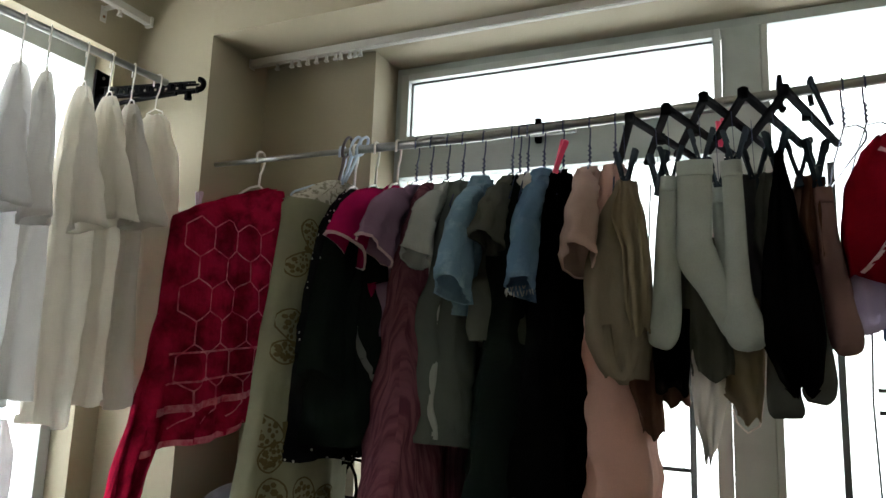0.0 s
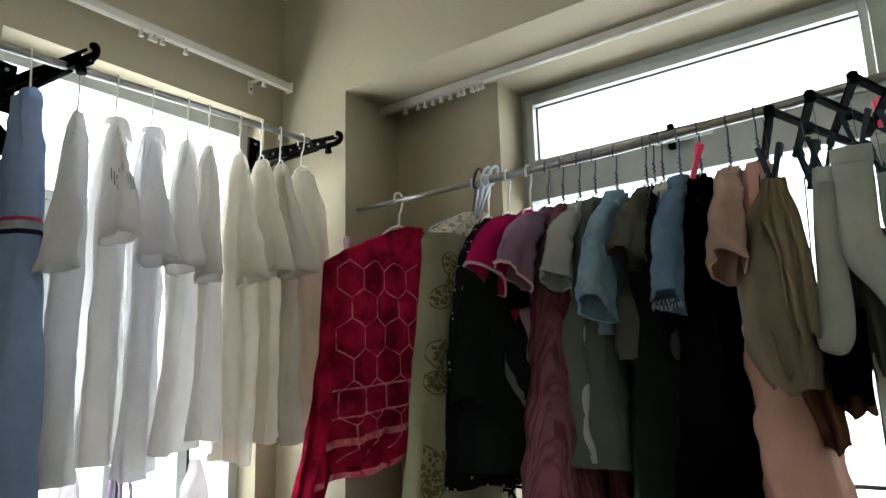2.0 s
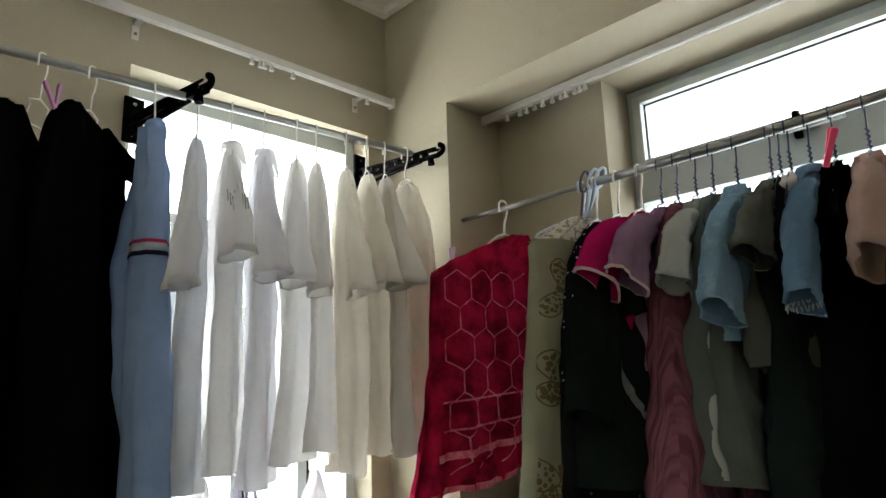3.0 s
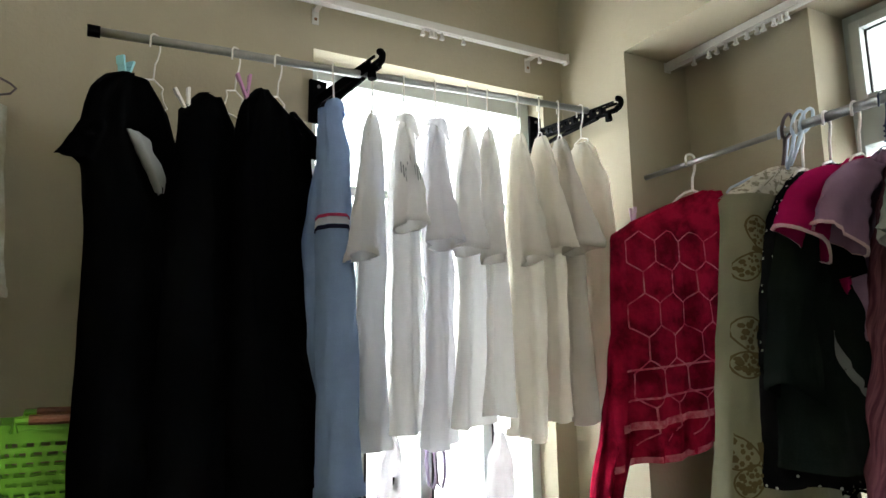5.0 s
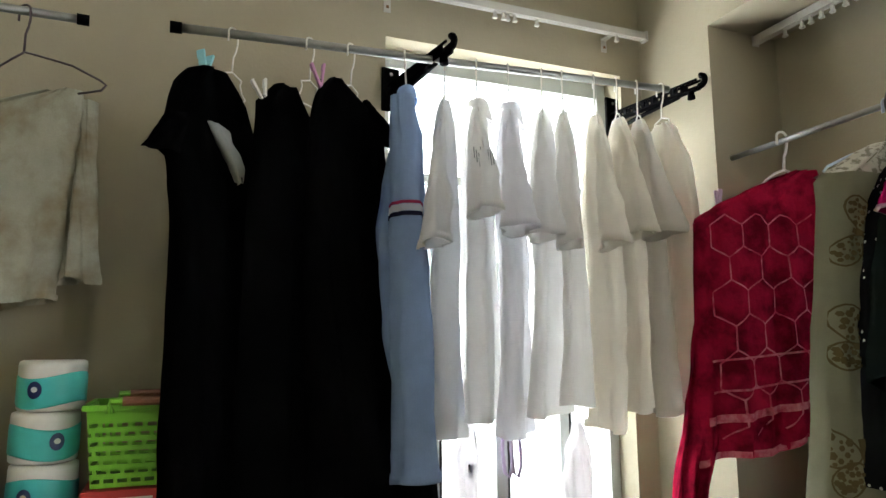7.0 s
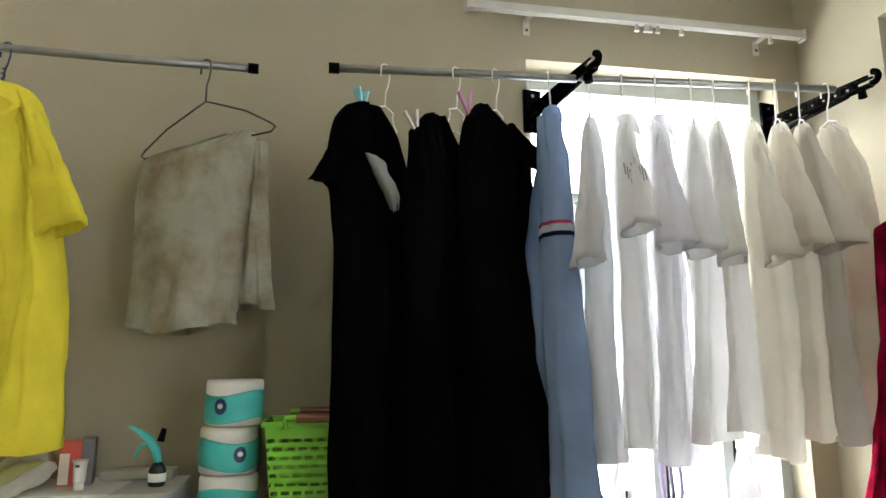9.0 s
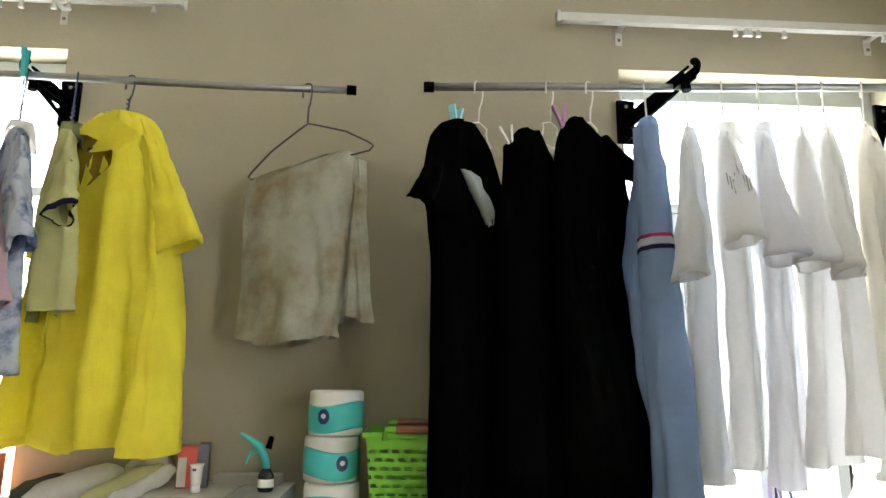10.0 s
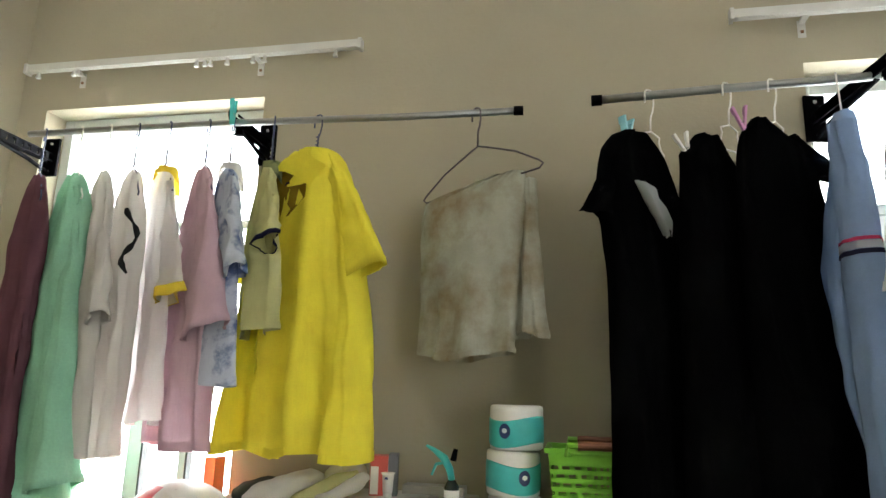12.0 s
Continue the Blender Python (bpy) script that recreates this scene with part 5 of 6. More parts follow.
def basket():
    b = thing("plastic_basket", "lime green perforated plastic basket with brown handle grips", "basket", pose(-1.69, 0.025, CT + 0.167))
    zt, zb, ht, hb = 0.165, 0.0, 0.13, 0.115
    wx_t, wx_b = 0.10, 0.09
    # four walls with rows of slots
    def wallp(p0, p1, q0, q1, cols, rows):
        bm = bmesh.new()
        # p: bottom ends, q: top ends
        p0, p1, q0, q1 = map(Vector, (p0, p1, q0, q1))
        def P(s, t):
            return p0.lerp(p1, s).lerp(q0.lerp(q1, s), t)
        nrm = (p1 - p0).cross(q0 - p0).normalized() * 0.003
        def slab(s0, s1, t0, t1):
            a = [P(s0, t0), P(s1, t0), P(s1, t1), P(s0, t1)]
            vf = [bm.verts.new(v) for v in a]
            vb = [bm.verts.new(v - nrm) for v in a]
            bm.faces.new(vf)
            bm.faces.new(vb[::-1])
            for k in range(4):
                bm.faces.new((vf[k], vb[k], vb[(k + 1) % 4], vf[(k + 1) % 4]))
        slab(0, 1, 0, 0.06)
        slab(0, 1, 0.86, 1)
        span = 0.8 / rows
        for r in range(rows):
            t0 = 0.06 + r * span
            slab(0, 1, t0 + span * 0.42, t0 + span)
            off = 0.5 / cols if r % 2 else 0
            solid = [(max(0, c / cols + off - 0.3 / cols), min(1, c / cols + off)) for c in range(cols + 1)]
            for a0, a1 in solid:
                if a1 - a0 > 0.005:
                    slab(a0, a1, t0, t0 + span * 0.42)
        part("side_wall", bm, M_LIME, b)
    wallp((wx_b, -hb, zb), (wx_b, hb, zb), (wx_t, -ht, zt), (wx_t, ht, zt), 9, 7)
    wallp((-wx_b, hb, zb), (-wx_b, -hb, zb), (-wx_t, ht, zt), (-wx_t, -ht, zt), 9, 7)
    wallp((-wx_b, -hb, zb), (wx_b, -hb, zb), (-wx_t, -ht, zt), (wx_t, -ht, zt), 7, 7)
    wallp((wx_b, hb, zb), (-wx_b, hb, zb), (wx_t, ht, zt), (-wx_t, ht, zt), 7, 7)
    part("bottom", boxes((-wx_b + .004, wx_b - .004, -hb + .004, hb - .004, 0.0, 0.004)), M_LIME, b)
    part("rim", boxes((wx_t + 0.0005, wx_t + 0.010, -ht - 0.008, ht + 0.008, zt - 0.008, zt + 0.004), (-wx_t - 0.010, -wx_t - 0.0005, -ht - 0.008, ht + 0.008, zt - 0.008, zt + 0.004),
                      (-wx_t, wx_t, -ht - 0.008, -ht - 0.0005, zt - 0.008, zt + 0.004), (-wx_t, wx_t, ht + 0.0005, ht + 0.008, zt - 0.008, zt + 0.004), bevel=0.002), M_LIME, b)
    for sx in (1, -1):
        h = part("handle", bar([(sx * (wx_t + 0.012), -0.085, zt - 0.012), (sx * (wx_t + 0.016), -0.085, zt + 0.012), (sx * (wx_t + 0.016), 0.065, zt + 0.012), (sx * (wx_t + 0.012), 0.065, zt - 0.012)], 0.008, 8), M_LIME, b)
        part("grip", bar([(sx * (wx_t + 0.016), -0.062, zt + 0.012), (sx * (wx_t + 0.016), 0.042, zt + 0.012)], 0.0105, 10), M_BROWNH, h, "brown handle grip")


basket()


# --- folding rack with pegged small laundry ---
rack = thing("folding_rack", "black plastic accordion drying rack hanging on the rod", "drying rack")
P_GLOSS = matt("black rack plastic", (0.005, 0.005, 0.006), 0.002, 0.3)
RZ = 2.002


def strut(a, b, w=0.017, h=0.012):
    a, b = Vector(a), Vector(b)
    d = (b - a)
    bm = bmesh.new()
    box(bm, 0, d.length, -w / 2, w / 2, -h / 2, h / 2, 0.005)
    bm.transform(Matrix.Translation(a) @ d.to_track_quat("X", "Z").to_matrix().to_4x4())
    return bm


near = [(-0.195 + 0.0755 * i, 1.425, RZ + 0.006 + rise) for i, rise in enumerate((0.007, 0.020, 0.036, 0.036, 0.032))]
for i, (x, y, z) in enumerate(near):
    part("slat", strut((x, y, z), (x + 0.142, 1.80, z - 0.015)), P_GLOSS, rack)
    part("slat", strut((x, y, z - 0.009), (x - 0.078, 1.76, z - 0.024)), P_GLOSS, rack)
    part("joint", bar([(x, y, z - 0.016), (x, y, z - 0.012), (x, y, z + 0.007), (x, y, z + 0.010)], [0.008, 0.011, 0.011, 0.007], 12), P_GLOSS, rack, smooth=True)
    part("joint", bar([(x + 0.052, 1.578, z - 0.018), (x + 0.052, 1.578, z + 0.006)], 0.009, 10), P_GLOSS, rack)
part("hook", bar([(0.105, 1.43, RZ), (0.108, 1.50, RZ + 0.02), (0.111, 1.575, RZ + 0.05), (0.112, 1.588, 2.115), (0.112, 1.60, 2.138), (0.112, 1.624, 2.138), (0.112, 1.637, 2.115), (0.112, 1.637, 2.09)], 0.006, 8), P_GLOSS, rack)
part("hook", bar([(0.21, 1.60, RZ + 0.01), (0.19, 1.592, 2.065), (0.176, 1.59, 2.105), (0.174, 1.60, 2.126), (0.174, 1.622, 2.128), (0.174, 1.637, 2.11), (0.178, 1.637, 2.075)], 0.006, 8), P_SLATE, rack)


def strung_peg(x, y, z, turn, label="slate blue plastic peg strung from the black rack"):
    z -= 0.045
    p = peg(pose(x, y, z, 0, 0, turn), P_SLATE, label, 15, 1.35)
    part("cord", bar([(0, 0, 0.005), (0.001, 0.002, 0.05), (0, 0.004, RZ - z - 0.004)], 0.0007, 5), M_WIRE_N, p)


for x, y, z, a in ((-0.204, 1.42, 1.925, 75), (-0.142, 1.47, 1.93, 60), (-0.112, 1.42, 1.925, 95), (-0.050, 1.405, 1.952, 90), (0.012, 1.405, 1.945, 80), (0.05, 1.47, 1.92, 100),
                   (0.088, 1.43, 1.945, 60), (0.13, 1.46, 1.93, 85), (0.158, 1.44, 1.92, 120), (-0.02, 1.50, 1.92, 70)):
    strung_peg(x, y, z, a)


def hung(z):
    """Heights of the pegged laundry: all of it hangs a little below the pegs' mouths."""
    return z - 0.015 - 0.077 * max(-0.1, z - 1.54)


def small_wash(name, label, category, y, mat, rows, seed, fold=0.016, waves=2.8, group="pegged small laundry"):
    """A small piece that hangs facing the room; rows of world heights and world x."""
    t = thing(name, label, category, pose(0, y, 0), group=group)
    rows = [(hung(r[0]), *r[1:]) for r in rows]
    d = Drape(rows, fold=fold, waves=waves, seed=seed, wrinkle=0.008, edge=0.007, steps=24, around=30)
    b = part("body", d.mesh(), mat, t, smooth=True)
    zb, zt = rows[-1][0], rows[0][0]
    part("hem", band(d, zb + 0.010, zb + 0.001, 0.0016, 30), mat, b, smooth=True)
    part("waistband", band(d, zt - 0.001, zt - 0.014, 0.0016, 30), mat, b, smooth=True)
    return t, d


small_wash("camisole", "beige stretch camisole pegged on the rack", "camisole", 1.43, C_BEIGE, [(1.915, -0.228, -0.188, 0.008, 0), (1.83, -0.268, -0.168, 0.018, 0), (1.7, -0.294, -0.158, 0.03, 0), (1.55, -0.292, -0.155, 0.04, 0), (1.49, -0.272, -0.16, 0.04, 0), (1.455, -0.25, -0.165, 0.03, 0)], 201)
small_wash("tan_blouse", "tan jersey top folded over a peg", "top", 1.385, C_TAN, [(1.90, -0.212, -0.18, 0.008, 0), (1.82, -0.228, -0.166, 0.014, 0), (1.74, -0.205, -0.158, 0.018, 0), (1.62, -0.20, -0.155, 0.016, 0), (1.56, -0.19, -0.155, 0.012, 0)], 202)
small_wash("brown_underwear", "brown jersey underwear hanging low", "underwear", 1.47, C_BROWN, [(1.56, -0.215, -0.15, 0.015, 0), (1.46, -0.212, -0.14, 0.02, 0), (1.38, -0.19, -0.137, 0.02, 0), (1.345, -0.18, -0.14, 0.014, 0)], 203)


def sock(name, label, y, mat, path, seed, cuff_len=0.03):
    """A sock pegged by its cuff: world x and z, width and half thickness down to the toe."""
    s = thing(name, label, "sock", pose(0, y, 0), group="pegged small laundry")
    path = [(x, hung(z), w, h) for x, z, w, h in path]
    b = part("leg", limb_mesh(path, seed=seed), mat, s, smooth=True)
    (x, z, w, h), (x2, z2, w2, h2) = path[0], path[1]
    k = cuff_len / max(1e-6, math.hypot(x2 - x, z2 - z))
    part("cuff", limb_mesh([(x, z + 0.002, w * 1.05, h + 0.002), (x + (x2 - x) * k, z + (z2 - z) * k, (w + (w2 - w) * k) * 1.05, h + (h2 - h) * k + 0.002)], seed=seed, sub=3), mat, b, smooth=True)


SK = "white ribbed knitted sock pegged by its cuff"
sock("white_sock", SK, 1.40, C_SOCK, [(-0.113, 1.91, 0.034, 0.008), (-0.118, 1.80, 0.046, 0.014), (-0.121, 1.68, 0.054, 0.018), (-0.123, 1.61, 0.058, 0.024), (-0.130, 1.565, 0.062, 0.028), (-0.136, 1.538, 0.046, 0.02), (-0.138, 1.53, 0.02, 0.008)], 204)
sock("white_sock", SK, 1.385, C_SOCK, [(-0.063, 1.938, 0.066, 0.007), (-0.065, 1.84, 0.066, 0.012), (-0.068, 1.765, 0.068, 0.02), (-0.060, 1.72, 0.076, 0.026), (-0.035, 1.665, 0.062, 0.024), (-0.012, 1.605, 0.05, 0.022), (-0.002, 1.57, 0.038, 0.016), (0.002, 1.556, 0.018, 0.008)], 205)
sock("white_sock", SK, 1.38, C_SOCK, [(0.004, 1.93, 0.038, 0.007), (0.008, 1.82, 0.038, 0.012), (0.009, 1.70, 0.044, 0.016), (0.010, 1.635, 0.056, 0.024), (0.016, 1.59, 0.074, 0.03), (0.026, 1.556, 0.074, 0.026), (0.032, 1.538, 0.050, 0.016), (0.034, 1.53, 0.02, 0.006)], 206)
sock("white_sock", "white knitted sock behind the others", 1.45, C_SOCK, [(-0.015, 1.89, 0.03, 0.007), (-0.014, 1.80, 0.038, 0.012), (-0.004, 1.72, 0.036, 0.012), (0.004, 1.68, 0.018, 0.006)], 207)
small_wash("black_trousers", "black folded garment pegged on the rack", "garment", 1.40, C_BLACK, [(1.95, 0.082, 0.094, 0.008, 0), (1.82, 0.064, 0.116, 0.03, 0), (1.66, 0.048, 0.142, 0.045, 0), (1.56, 0.046, 0.152, 0.05, 0), (1.49, 0.07, 0.148, 0.04, 0), (1.47, 0.078, 0.146, 0.034, 0), (1.452, 0.095, 0.132, 0.02, 0)], 208)
small_wash("grey_underwear", "dark grey striped underwear behind the socks", "underwear", 1.48, C_DKGREY, [(1.91, 0.015, 0.062, 0.008, 0), (1.8, 0.018, 0.07, 0.015, 0), (1.64, 0.03, 0.075, 0.015, 0)], 209)
small_wash("brown_bra", "brown bra pegged on the rack", "bra", 1.46, C_BROWN, [(1.905, 0.135, 0.175, 0.01, 0), (1.82, 0.125, 0.18, 0.03, 0), (1.72, 0.14, 0.175, 0.02, 0)], 210)
sock("rose_sock", "dusty rose sock hanging low", 1.42, C_ROSE, [(0.164, 1.87, 0.03, 0.008), (0.172, 1.74, 0.038, 0.014), (0.182, 1.63, 0.05, 0.02), (0.190, 1.565, 0.058, 0.024), (0.193, 1.535, 0.044, 0.016), (0.194, 1.526, 0.016, 0.006)], 211)
small_wash("tan_shorts", "tan jersey shorts hanging low", "shorts", 1.49, C_TAN, [(1.68, -0.075, 0.05, 0.012, 0), (1.55, -0.075, 0.055, 0.02, 0), (1.46, -0.05, 0.052, 0.025, 0), (1.41, 0.0, 0.045, 0.02, 0), (1.385, 0.005, 0.042, 0.014, 0)], 212)
small_wash("white_slip", "thin white slip hanging lowest", "slip", 1.47, C_GREYW, [(1.56, -0.08, -0.005, 0.008, 0), (1.45, -0.082, -0.012, 0.012, 0), (1.38, -0.078, -0.025, 0.014, 0), (1.33, -0.062, -0.035, 0.010, 0), (1.305, -0.056, -0.046, 0.006, 0)], 213)
small_wash("black_underwear", "black underwear hanging below the socks", "underwear", 1.45, C_BLACK, [(1.62, -0.152, -0.08, 0.012, 0), (1.52, -0.158, -0.085, 0.02, 0), (1.46, -0.152, -0.088, 0.02, 0), (1.44, -0.148, -0.09, 0.014, 0)], 214)
small_wash("stone_underwear", "stone grey underwear between the socks", "underwear", 1.46, C_STONE, [(1.78, -0.095, -0.03, 0.01, 0), (1.62, -0.092, -0.01, 0.02, 0), (1.5, -0.085, 0.0, 0.02, 0), (1.47, -0.078, -0.004, 0.014, 0)], 215)
small_wash("rust_underwear", "rust brown underwear hanging low", "underwear", 1.50, C_BROWN, [(1.52, -0.145, -0.085, 0.012, 0), (1.44, -0.142, -0.088, 0.016, 0), (1.41, -0.14, -0.09, 0.012, 0)], 216)
sock("grey_sock", "dark grey sock with a frayed edge", 1.47, C_GREYSOCK, [(0.085, 1.62, 0.04, 0.008), (0.084, 1.52, 0.05, 0.018), (0.086, 1.44, 0.062, 0.024), (0.09, 1.41, 0.064, 0.02), (0.091, 1.397, 0.05, 0.008)], 217)
sock("grey_sock", "dark grey sock beside its pair", 1.47, C_GREYSOCK, [(0.145, 1.66, 0.036, 0.008), (0.148, 1.56, 0.046, 0.018), (0.150, 1.48, 0.058, 0.024), (0.145, 1.445, 0.058, 0.02), (0.142, 1.428, 0.034, 0.008)], 218)
small_wash("grey_camisole", "dark grey jersey camisole hanging behind the socks", "camisole", 1.50, C_DKGREY, [(1.93, 0.005, 0.06, 0.008, 0), (1.82, -0.005, 0.085, 0.02, 0), (1.66, 0.0, 0.10, 0.024, 0), (1.58, 0.01, 0.09, 0.014, 0)], 260)
small_wash("olive_underwear", "grey olive underwear hanging behind the socks", "underwear", 1.49, C_STONE, [(1.92, -0.125, -0.085, 0.008, 0), (1.80, -0.14, -0.06, 0.02, 0), (1.64, -0.13, -0.04, 0.022, 0), (1.56, -0.11, -0.05, 0.012, 0)], 261)
small_wash("striped_underwear", "dark striped underwear crumpled on a peg", "underwear", 1.46, C_GREYSOCK, [(1.92, 0.06, 0.10, 0.008, 0), (1.86, 0.045, 0.115, 0.02, 0), (1.76, 0.04, 0.12, 0.024, 0), (1.70, 0.06, 0.10, 0.014, 0)], 262)
small_wash("rose_camisole", "dusty rose jersey camisole hanging behind dark socks", "camisole", 1.50, C_ROSE, [(1.92, 0.125, 0.165, 0.008, 0), (1.84, 0.10, 0.19, 0.02, 0), (1.66, 0.105, 0.21, 0.026, 0), (1.59, 0.12, 0.20, 0.016, 0)], 263)
cs = thing("beige_strap", "beige shoulder strap hanging in a loop", "strap")
part("loop", limb_mesh([(-0.195, 1.66, 0.022, 0.004), (-0.180, 1.57, 0.022, 0.004), (-0.185, 1.50, 0.022, 0.004), (-0.205, 1.46, 0.022, 0.004), (-0.228, 1.485, 0.022, 0.004), (-0.24, 1.56, 0.022, 0.004)], seed=3), C_BEIGE, cs, smooth=True)
cs.location = (0, 1.375, 0)
st = thing("bra_strap", "thin pale elastic strap loop", "strap")
part("loop", bar([(-0.006, 1.49, 1.40), (0.0, 1.49, 1.375), (0.02, 1.49, 1.355), (0.042, 1.49, 1.37), (0.05, 1.49, 1.42), (0.046, 1.49, 1.47)], 0.0022, 6), C_GREYW, st)

for x in (0.234, 0.276):
    hanger(n_at(x, 92), M_WIRE_N, "dark wire hanger holding red shorts", twist=True)
rs, rd = small_wash("red_shorts", "red sports shorts with pale pink piping", "shorts", 1.47, C_RED2, [(1.985, 0.262, 0.30, 0.02, 0), (1.95, 0.235, 0.33, 0.035, 0), (1.88, 0.205, 0.37, 0.06, 0), (1.78, 0.195, 0.38, 0.06, 0), (1.68, 0.205, 0.37, 0.05, 0)], 219, group="hanging clothes")
bm = bmesh.new()
ribbon_on(bm, rd, [(u, hung(z)) for u, z in ((0.262, 1.95), (0.29, 1.92), (0.302, 1.86), (0.285, 1.80), (0.25, 1.73), (0.222, 1.69))], 0.007, 0.003)
part("piping", bm, C_PIPING, rs, "pale pink piping")
small_wash("lavender_top", "lavender top with loose straps", "top", 1.50, C_LAV, [(1.76, 0.20, 0.36, 0.02, 0), (1.65, 0.205, 0.37, 0.03, 0), (1.585, 0.215, 0.36, 0.03, 0)], 220, group="hanging clothes")
st = thing("blue_strap", "blue grey loose strap loop", "strap")
part("loop", bar([(0.262, 1.48, 1.60), (0.262, 1.48, 1.545), (0.272, 1.48, 1.53), (0.284, 1.48, 1.545), (0.286, 1.48, 1.60)], 0.004, 6), C_DENIM2, st)
peg(pose(-0.015, 1.66, 2.03, 0, 0, 30), P_PINK, "red plastic peg behind the black rack", 10, 0.9)

# grey lining of the first black dress, built as a separate piece of cloth
ln = thing("grey_scarf", "grey lining cloth showing at the neck of a black dress", "cloth", at_rod(ROD3, 1, 0.15, 130))
d = Drape([(-0.252, -0.098, -0.078, 0.003, -0.042), (-0.266, -0.090, -0.046, 0.008, -0.046), (-0.288, -0.074, -0.044, 0.010, -0.048), (-0.312, -0.054, -0.014, 0.009, -0.048), (-0.338, -0.030, -0.002, 0.008, -0.048), (-0.364, -0.012, -0.003, 0.003, -0.048)], fold=0.005, seed=230, steps=16, around=20)
part("cloth", d.mesh(), C_LINING, ln, smooth=True)

# --- things on the cabinet ---
bx = thing("white_box", "white plastic storage box with a grey end", "box", pose(-1.68, -0.5, CT))
part("box", boxes((-0.12, 0.12, -0.22, 0.09, 0, 0.198), bevel=0.005), M_WBOX, bx)
part("end_panel", boxes((-0.12, 0.119, 0.0905, 0.21, 0, 0.197), bevel=0.005), plain("grey plastic", (0.36, 0.35, 0.33), 0.5), bx)
TOPB = CT + 0.1985
cb = thing("small_carton", "small red and grey carton with a printed side", "carton", pose(-1.70, -0.525, TOPB, 0, 0, 12))
part("box", boxes((-0.03, 0.03, -0.03, 0.015, 0, 0.095), bevel=0.002), plain("red print", (0.50, 0.07, 0.05), 0.5), cb)
part("side", boxes((-0.03, 0.03, 0.0155, 0.04, 0, 0.10), bevel=0.002), M_GREYBOX, cb)
part("front_panel", boxes((0.0302, 0.0312, -0.028, -0.008, 0.004, 0.07)), M_TISSUE, cb)
tb = thing("cream_tube", "small white tube standing on its cap", "tube", pose(-1.62, -0.488, TOPB))
part("tube", lathe(bmesh.new(), [(0.011, 0.016), (0.012, 0.02), (0.014, 0.055), (0.017, 0.062)], 0, 0, 16), P_WHITE, tb)
part("cap", lathe(bmesh.new(), [(0.010, 0.0), (0.0105, 0.002), (0.0105, 0.0155)], 0, 0, 16), P_WHITE, tb)
part("printed_mark", boxes((0.0155, 0.0172, -0.004, 0.004, 0.048, 0.053)), M_NAVYINK, tb)
sp = thing("spray_bottle", "small bottle with a teal trigger spray head", "spray bottle", pose(-1.64, -0.335, TOPB))
part("bottle", lathe(bmesh.new(), [(0.016, 0), (0.018, 0.004), (0.018, 0.035), (0.009, 0.05)], 0, 0, 18), plain("dark bottle glass", (0.02, 0.03, 0.03), 0.15), sp)
part("label", lathe(bmesh.new(), [(0.0182, 0.01), (0.0184, 0.012), (0.0184, 0.028)], 0, 0, 18), M_TISSUE, sp)
hd = part("spray_head", bar([(0, 0.0, 0.05), (0, -0.006, 0.075), (0, -0.02, 0.10), (0, -0.045, 0.118), (0, -0.065, 0.128)], [0.008, 0.009, 0.010, 0.006, 0.003], 12), P_TEAL, sp, "teal trigger head", smooth=True)
part("trigger", bar([(0, -0.012, 0.092), (0, -0.04, 0.085), (0, -0.05, 0.06)], [0.004, 0.004, 0.003], 8), P_TEAL, hd)
part("knob", bar([(0, 0.002, 0.095), (0, 0.008, 0.122)], [0.008, 0.006], 10), M_BLACK_PL, hd)
nx = thing("clear_tray", "low translucent plastic tray behind the small bottles", "tray", pose(-1.76, -0.42, TOPB))
part("tray", boxes((-0.03, 0.03, -0.06, 0.10, 0, 0.022), bevel=0.003), plain("smoky plastic", (0.30, 0.28, 0.24), 0.3), nx)

cx = thing("cardboard_box", "plain cardboard box under rolled cloths", "box", pose(-1.68, -0.86, CT))
part("box", boxes((-0.14, 0.14, -0.11, 0.13, 0, 0.17), bevel=0.004), plain("cardboard", (0.36, 0.26, 0.16), 0.8), cx)


def bolster(name, label, a, b, r, mat, seed):
    t = thing(name, label, "cloth roll")
    a, b = Vector(a), Vector(b)
    n = 14
    pts, rr = [], []
    for i in range(n + 1):
        k = i / n
        p = a.lerp(b, k) + Vector((0, 0, 0.006 * noise.noise(Vector((seed, k * 4, 0)))))
        pts.append(p)
        rr.append(r * (0.35 + 0.65 * min(1, 6 * min(k, 1 - k) + 0.05)) * (1 + 0.18 * noise.noise(Vector((seed, k * 5, 3)))))
    bm = tube_path(bmesh.new(), pts, rr, 18)
    for v in bm.verts:
        v.co += Vector((0, 0, 0.006)) * noise.noise(v.co * 30)
    part("roll", bm, mat, t, smooth=True)


zr = CT + 0.17
bolster("rolled_cloth", "pale grey rolled cloth in a pile", (-1.50, -0.80, zr + 0.026), (-1.64, -0.661, zr + 0.070), 0.030, C_GREYW, 3)
bolster("rolled_cloth", "pale olive rolled cloth in a pile", (-1.52, -0.70, zr + 0.018), (-1.65, -0.575, zr + 0.082), 0.019, C_OLIVE, 5)
bolster("rolled_cloth", "off-white rolled cloth in a pile", (-1.53, -0.645, zr + 0.012), (-1.645, -0.545, zr + 0.075), 0.018, C_WHITE, 7)
bolster("rolled_cloth", "grey striped rolled cloth in a pile", (-1.56, -0.86, zr + 0.03), (-1.68, -0.70, zr + 0.05), 0.026, C_STONE, 9)
bolster("plastic_bag", "crumpled translucent plastic bag beside the carton", (-1.66, -0.66, TOPB + 0.03), (-1.72, -0.575, TOPB + 0.05), 0.032, C_GREYW, 11)
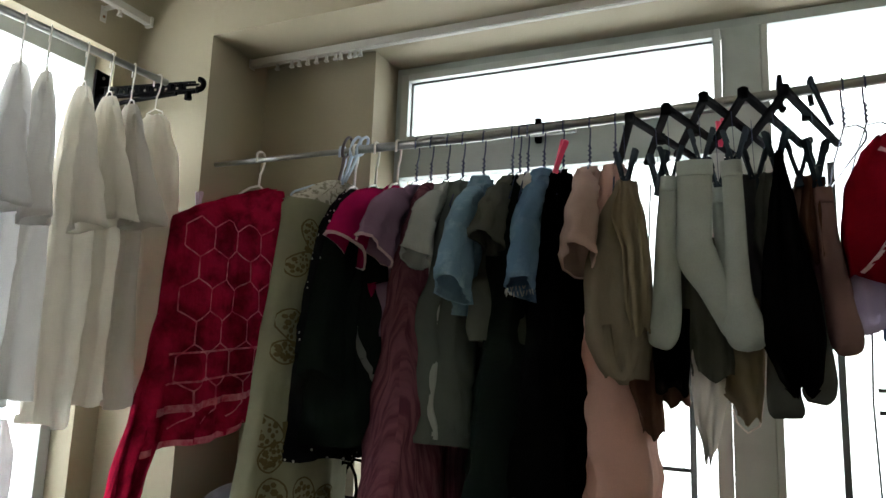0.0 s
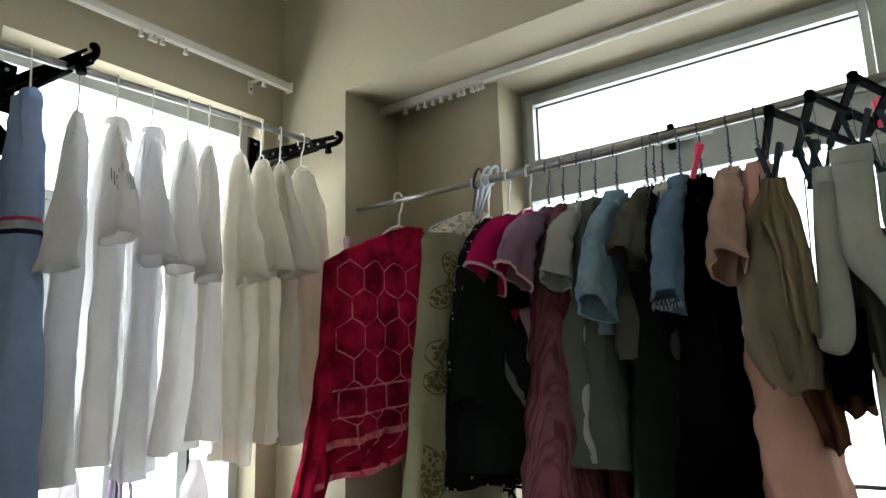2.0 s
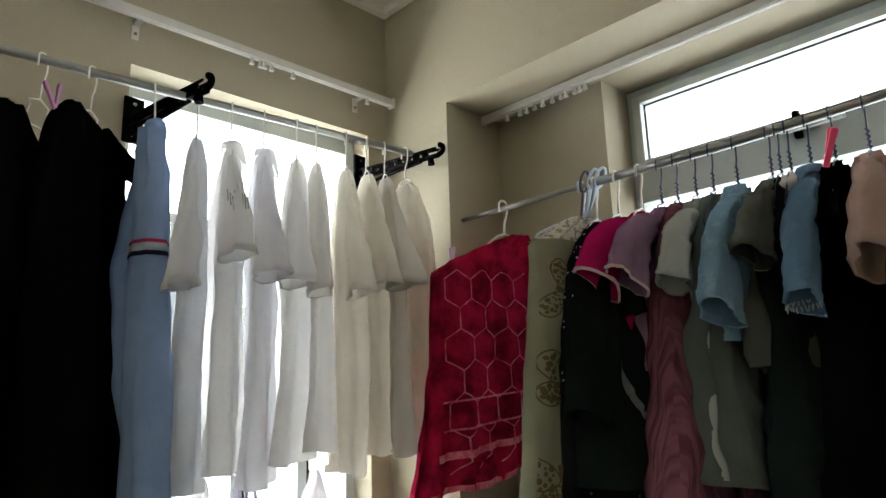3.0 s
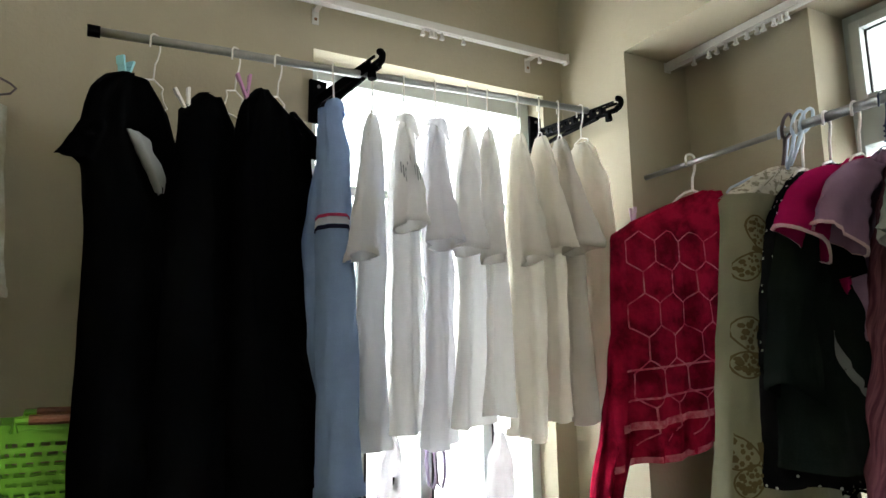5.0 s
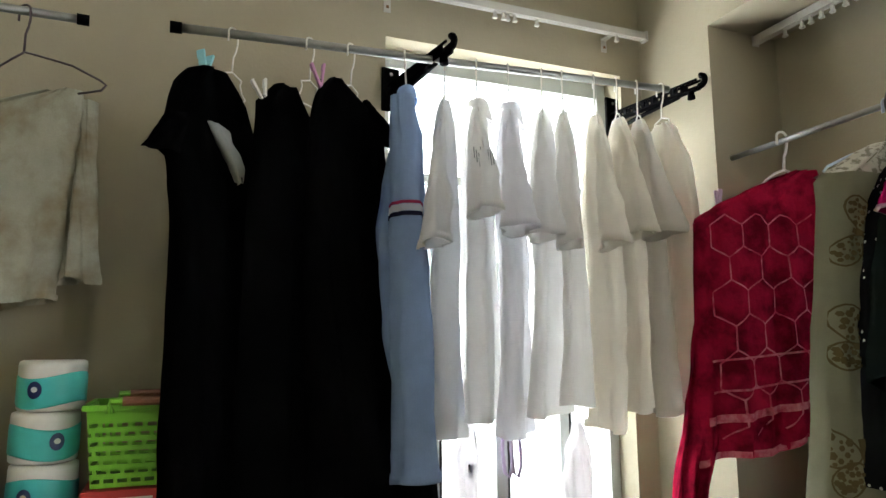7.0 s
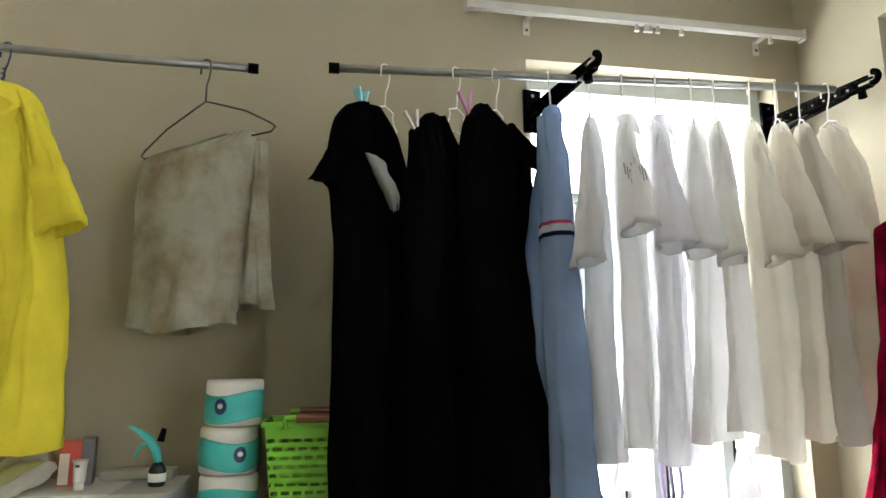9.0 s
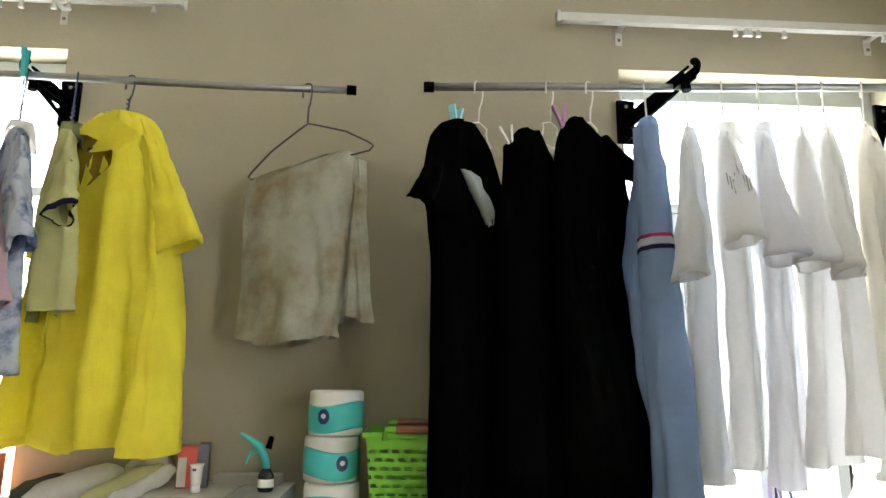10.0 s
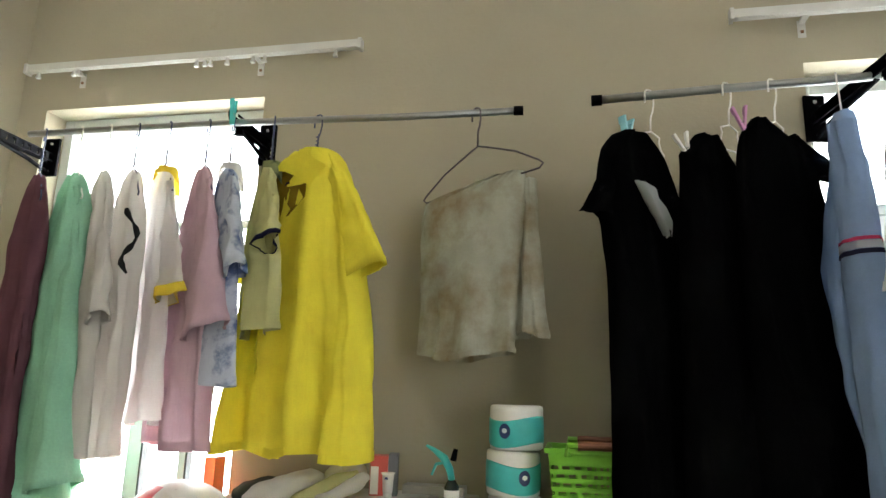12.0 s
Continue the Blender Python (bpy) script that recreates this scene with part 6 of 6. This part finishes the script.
# plain block added for a narrow orange strip of unknown kind
of = thing("orange_folder", "narrow upright orange strip on the cabinet by the window", "folder", pose(-1.80, -1.045, CT))
part("cover", boxes((-0.03, 0.03, -0.016, 0.016, 0, 0.26), bevel=0.003), plain("plain orange", (0.85, 0.22, 0.09), 0.5), of)


def helmet(name, label, m, r, mat, trim, lift=0.05):
    h = thing(name, label, "helmet", m)
    bm = bmesh.new()
    lathe(bm, [(r * math.cos(a), r * 0.92 * math.sin(a) + lift) for a in [math.radians(g) for g in (-32 if lift > 0.06 else -25, -10, 5, 20, 35, 50, 62, 74, 84, 89)]], 0, 0, 36)
    sh = part("shell", bm, mat, h, smooth=True)
    part("rim", lathe(bmesh.new(), [(r * 0.90, 0.0), (r * 0.97, 0.004), (r * 0.97, 0.014), (r * 0.93, 0.018)], 0, 0, 36), trim, h)
    return h


hm = helmet("helmet", "red and white helmet on the cabinet by the window", pose(-1.60, -1.02, CT), 0.15, plain("white helmet paint", (0.72, 0.70, 0.68), 0.3), M_BLACK_PL, 0.083)
bm = lathe(bmesh.new(), [(0.1512 * math.cos(a), 0.1512 * 0.92 * math.sin(a) + 0.083) for a in [math.radians(g) for g in (10, 25, 40, 55, 66)]], 0, 0, 36)
bmesh.ops.delete(bm, geom=[v for v in bm.verts if v.co.y > -0.01], context="VERTS")
part("red_panel", bm, plain("red helmet paint", (0.50, 0.03, 0.04), 0.3), hm, "red painted panel", smooth=True)
part("decal", boxes((0.145, 0.152, -0.012, 0.03, 0.085, 0.10)), M_NAVYINK, hm)

# --- alcove bench with bags ---
bn = thing("bench", "low brown wooden bench in the alcove", "bench")
part("seat", boxes((-1.5, 0.2, 1.57, 1.82, 0.72, 0.75), bevel=0.005), M_WOOD, bn)
for xx in (-1.46, 0.12):
    part("leg", boxes((xx, xx + 0.04, 1.59, 1.80, 0, 0.7195), bevel=0.003), M_WOOD, bn)
tb = thing("tote_bag", "black bag with upright cord handles on the bench", "bag", pose(-0.99, 1.66, 0.752))
part("body", boxes((-0.10, 0.10, -0.05, 0.05, 0, 0.33), bevel=0.02), C_BLACK, tb)
for yy in (-0.03, 0.03):
    part("handle", bar([(-0.045 + 0.01, yy, 0.32), (-0.042, yy, 0.36), (-0.032, yy, 0.405), (-0.008, yy, 0.432), (0.016, yy, 0.43), (0.034, yy, 0.40), (0.04, yy, 0.36), (0.03, yy, 0.32)], 0.0045, 8), M_BLACK_PL, tb, smooth=True)
hb = helmet("dark_helmet", "dark helmet with a pink rim on the bench", pose(-1.36, 1.66, 0.90), 0.15, plain("dark helmet paint", (0.02, 0.018, 0.022), 0.35), plain("pink rim rubber", (0.5, 0.12, 0.2), 0.5))
cr = thing("helmet_box", "dark carton under the dark helmet", "carton", pose(-1.36, 1.69, 0.752))
part("box", boxes((-0.13, 0.13, -0.11, 0.11, 0, 0.148), bevel=0.004), M_GREYBOX, cr)
small_wash("red_cloth", "red cloth with a white edge hanging in the alcove", "cloth", 1.72, C_RED2, [(1.32, -1.17, -1.05, 0.012, 0), (1.25, -1.16, -1.045, 0.02, 0), (1.19, -1.13, -1.08, 0.016, 0), (1.165, -1.11, -1.10, 0.008, 0)], 240)
small_wash("white_cloth", "small white cloth behind the red cloth", "cloth", 1.75, C_WHITE, [(1.34, -1.10, -1.035, 0.01, 0), (1.25, -1.09, -1.02, 0.016, 0), (1.20, -1.08, -1.06, 0.008, 0)], 241)
small_wash("magenta_skirt", "magenta skirt hem hanging behind the tops", "skirt", 1.66, C_MAGENTA, [(1.45, -0.62, -0.56, 0.02, 0), (1.3, -0.635, -0.55, 0.03, 0), (1.0, -0.645, -0.54, 0.035, 0)], 242)
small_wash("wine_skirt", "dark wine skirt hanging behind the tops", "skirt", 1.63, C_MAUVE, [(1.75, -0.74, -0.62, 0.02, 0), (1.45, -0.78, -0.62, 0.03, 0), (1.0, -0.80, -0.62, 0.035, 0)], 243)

# --- things hanging at the west window ---
M_BAG = cloth("thin white plastic film", (0.82, 0.80, 0.82), 0.6, crinkle=0.8)
for nm, y0, y1, zt, seed in (("plastic_bag", 0.835, 0.925, 1.275, 250), ("plastic_bag", 1.215, 1.315, 1.262, 251)):
    t = thing(nm, "thin crumpled white plastic bag hanging at the window", "plastic bag", pose(-1.915, 0, 0, 0, 0, 90))
    mid = (y0 + y1) / 2 + 0.01
    d = Drape([(zt, mid - 0.012, mid + 0.012, 0.008, 0), (zt - 0.03, mid - 0.02, mid + 0.022, 0.014, 0), (zt - 0.09, y0 + 0.008, y1 - 0.004, 0.022, 0), (zt - 0.2, y0, y1, 0.028, 0), (zt - 0.3, y0 + 0.01, y1 - 0.01, 0.02, 0)], fold=0.008, waves=3, seed=seed, wrinkle=0.009, steps=26, around=28)
    part("bag", d.mesh(), M_BAG, t, smooth=True)
    part("cord", bar([(mid, 0, zt - 0.01), (mid, 0.01, zt + 0.3), (mid, 0.034, 2.03)], 0.001, 5), M_WIRE_W, t)
    if seed == 250:
        part("label", boxes((0.875, 0.89, -0.036, -0.033, 1.12, 1.16)), M_BLACK_PL, t)
tp = thing("ribbon_roll", "lilac grey ribbon hanging in loops at the window", "ribbon", pose(-1.915, 0, 0, 0, 0, 90))
for u in (1.02, 1.05):
    part("loop", bar([(u - 0.012, 0, 1.25), (u - 0.016, 0, 1.19), (u - 0.008, 0, 1.12), (u + 0.008, 0, 1.105), (u + 0.018, 0, 1.14), (u + 0.016, 0, 1.2), (u + 0.006, 0, 1.25)], 0.006, 8), C_LAV, tp, smooth=True)
part("cord", bar([(1.035, 0, 1.25), (1.035, 0.034, 2.03)], 0.001, 5), M_WIRE_W, tp)
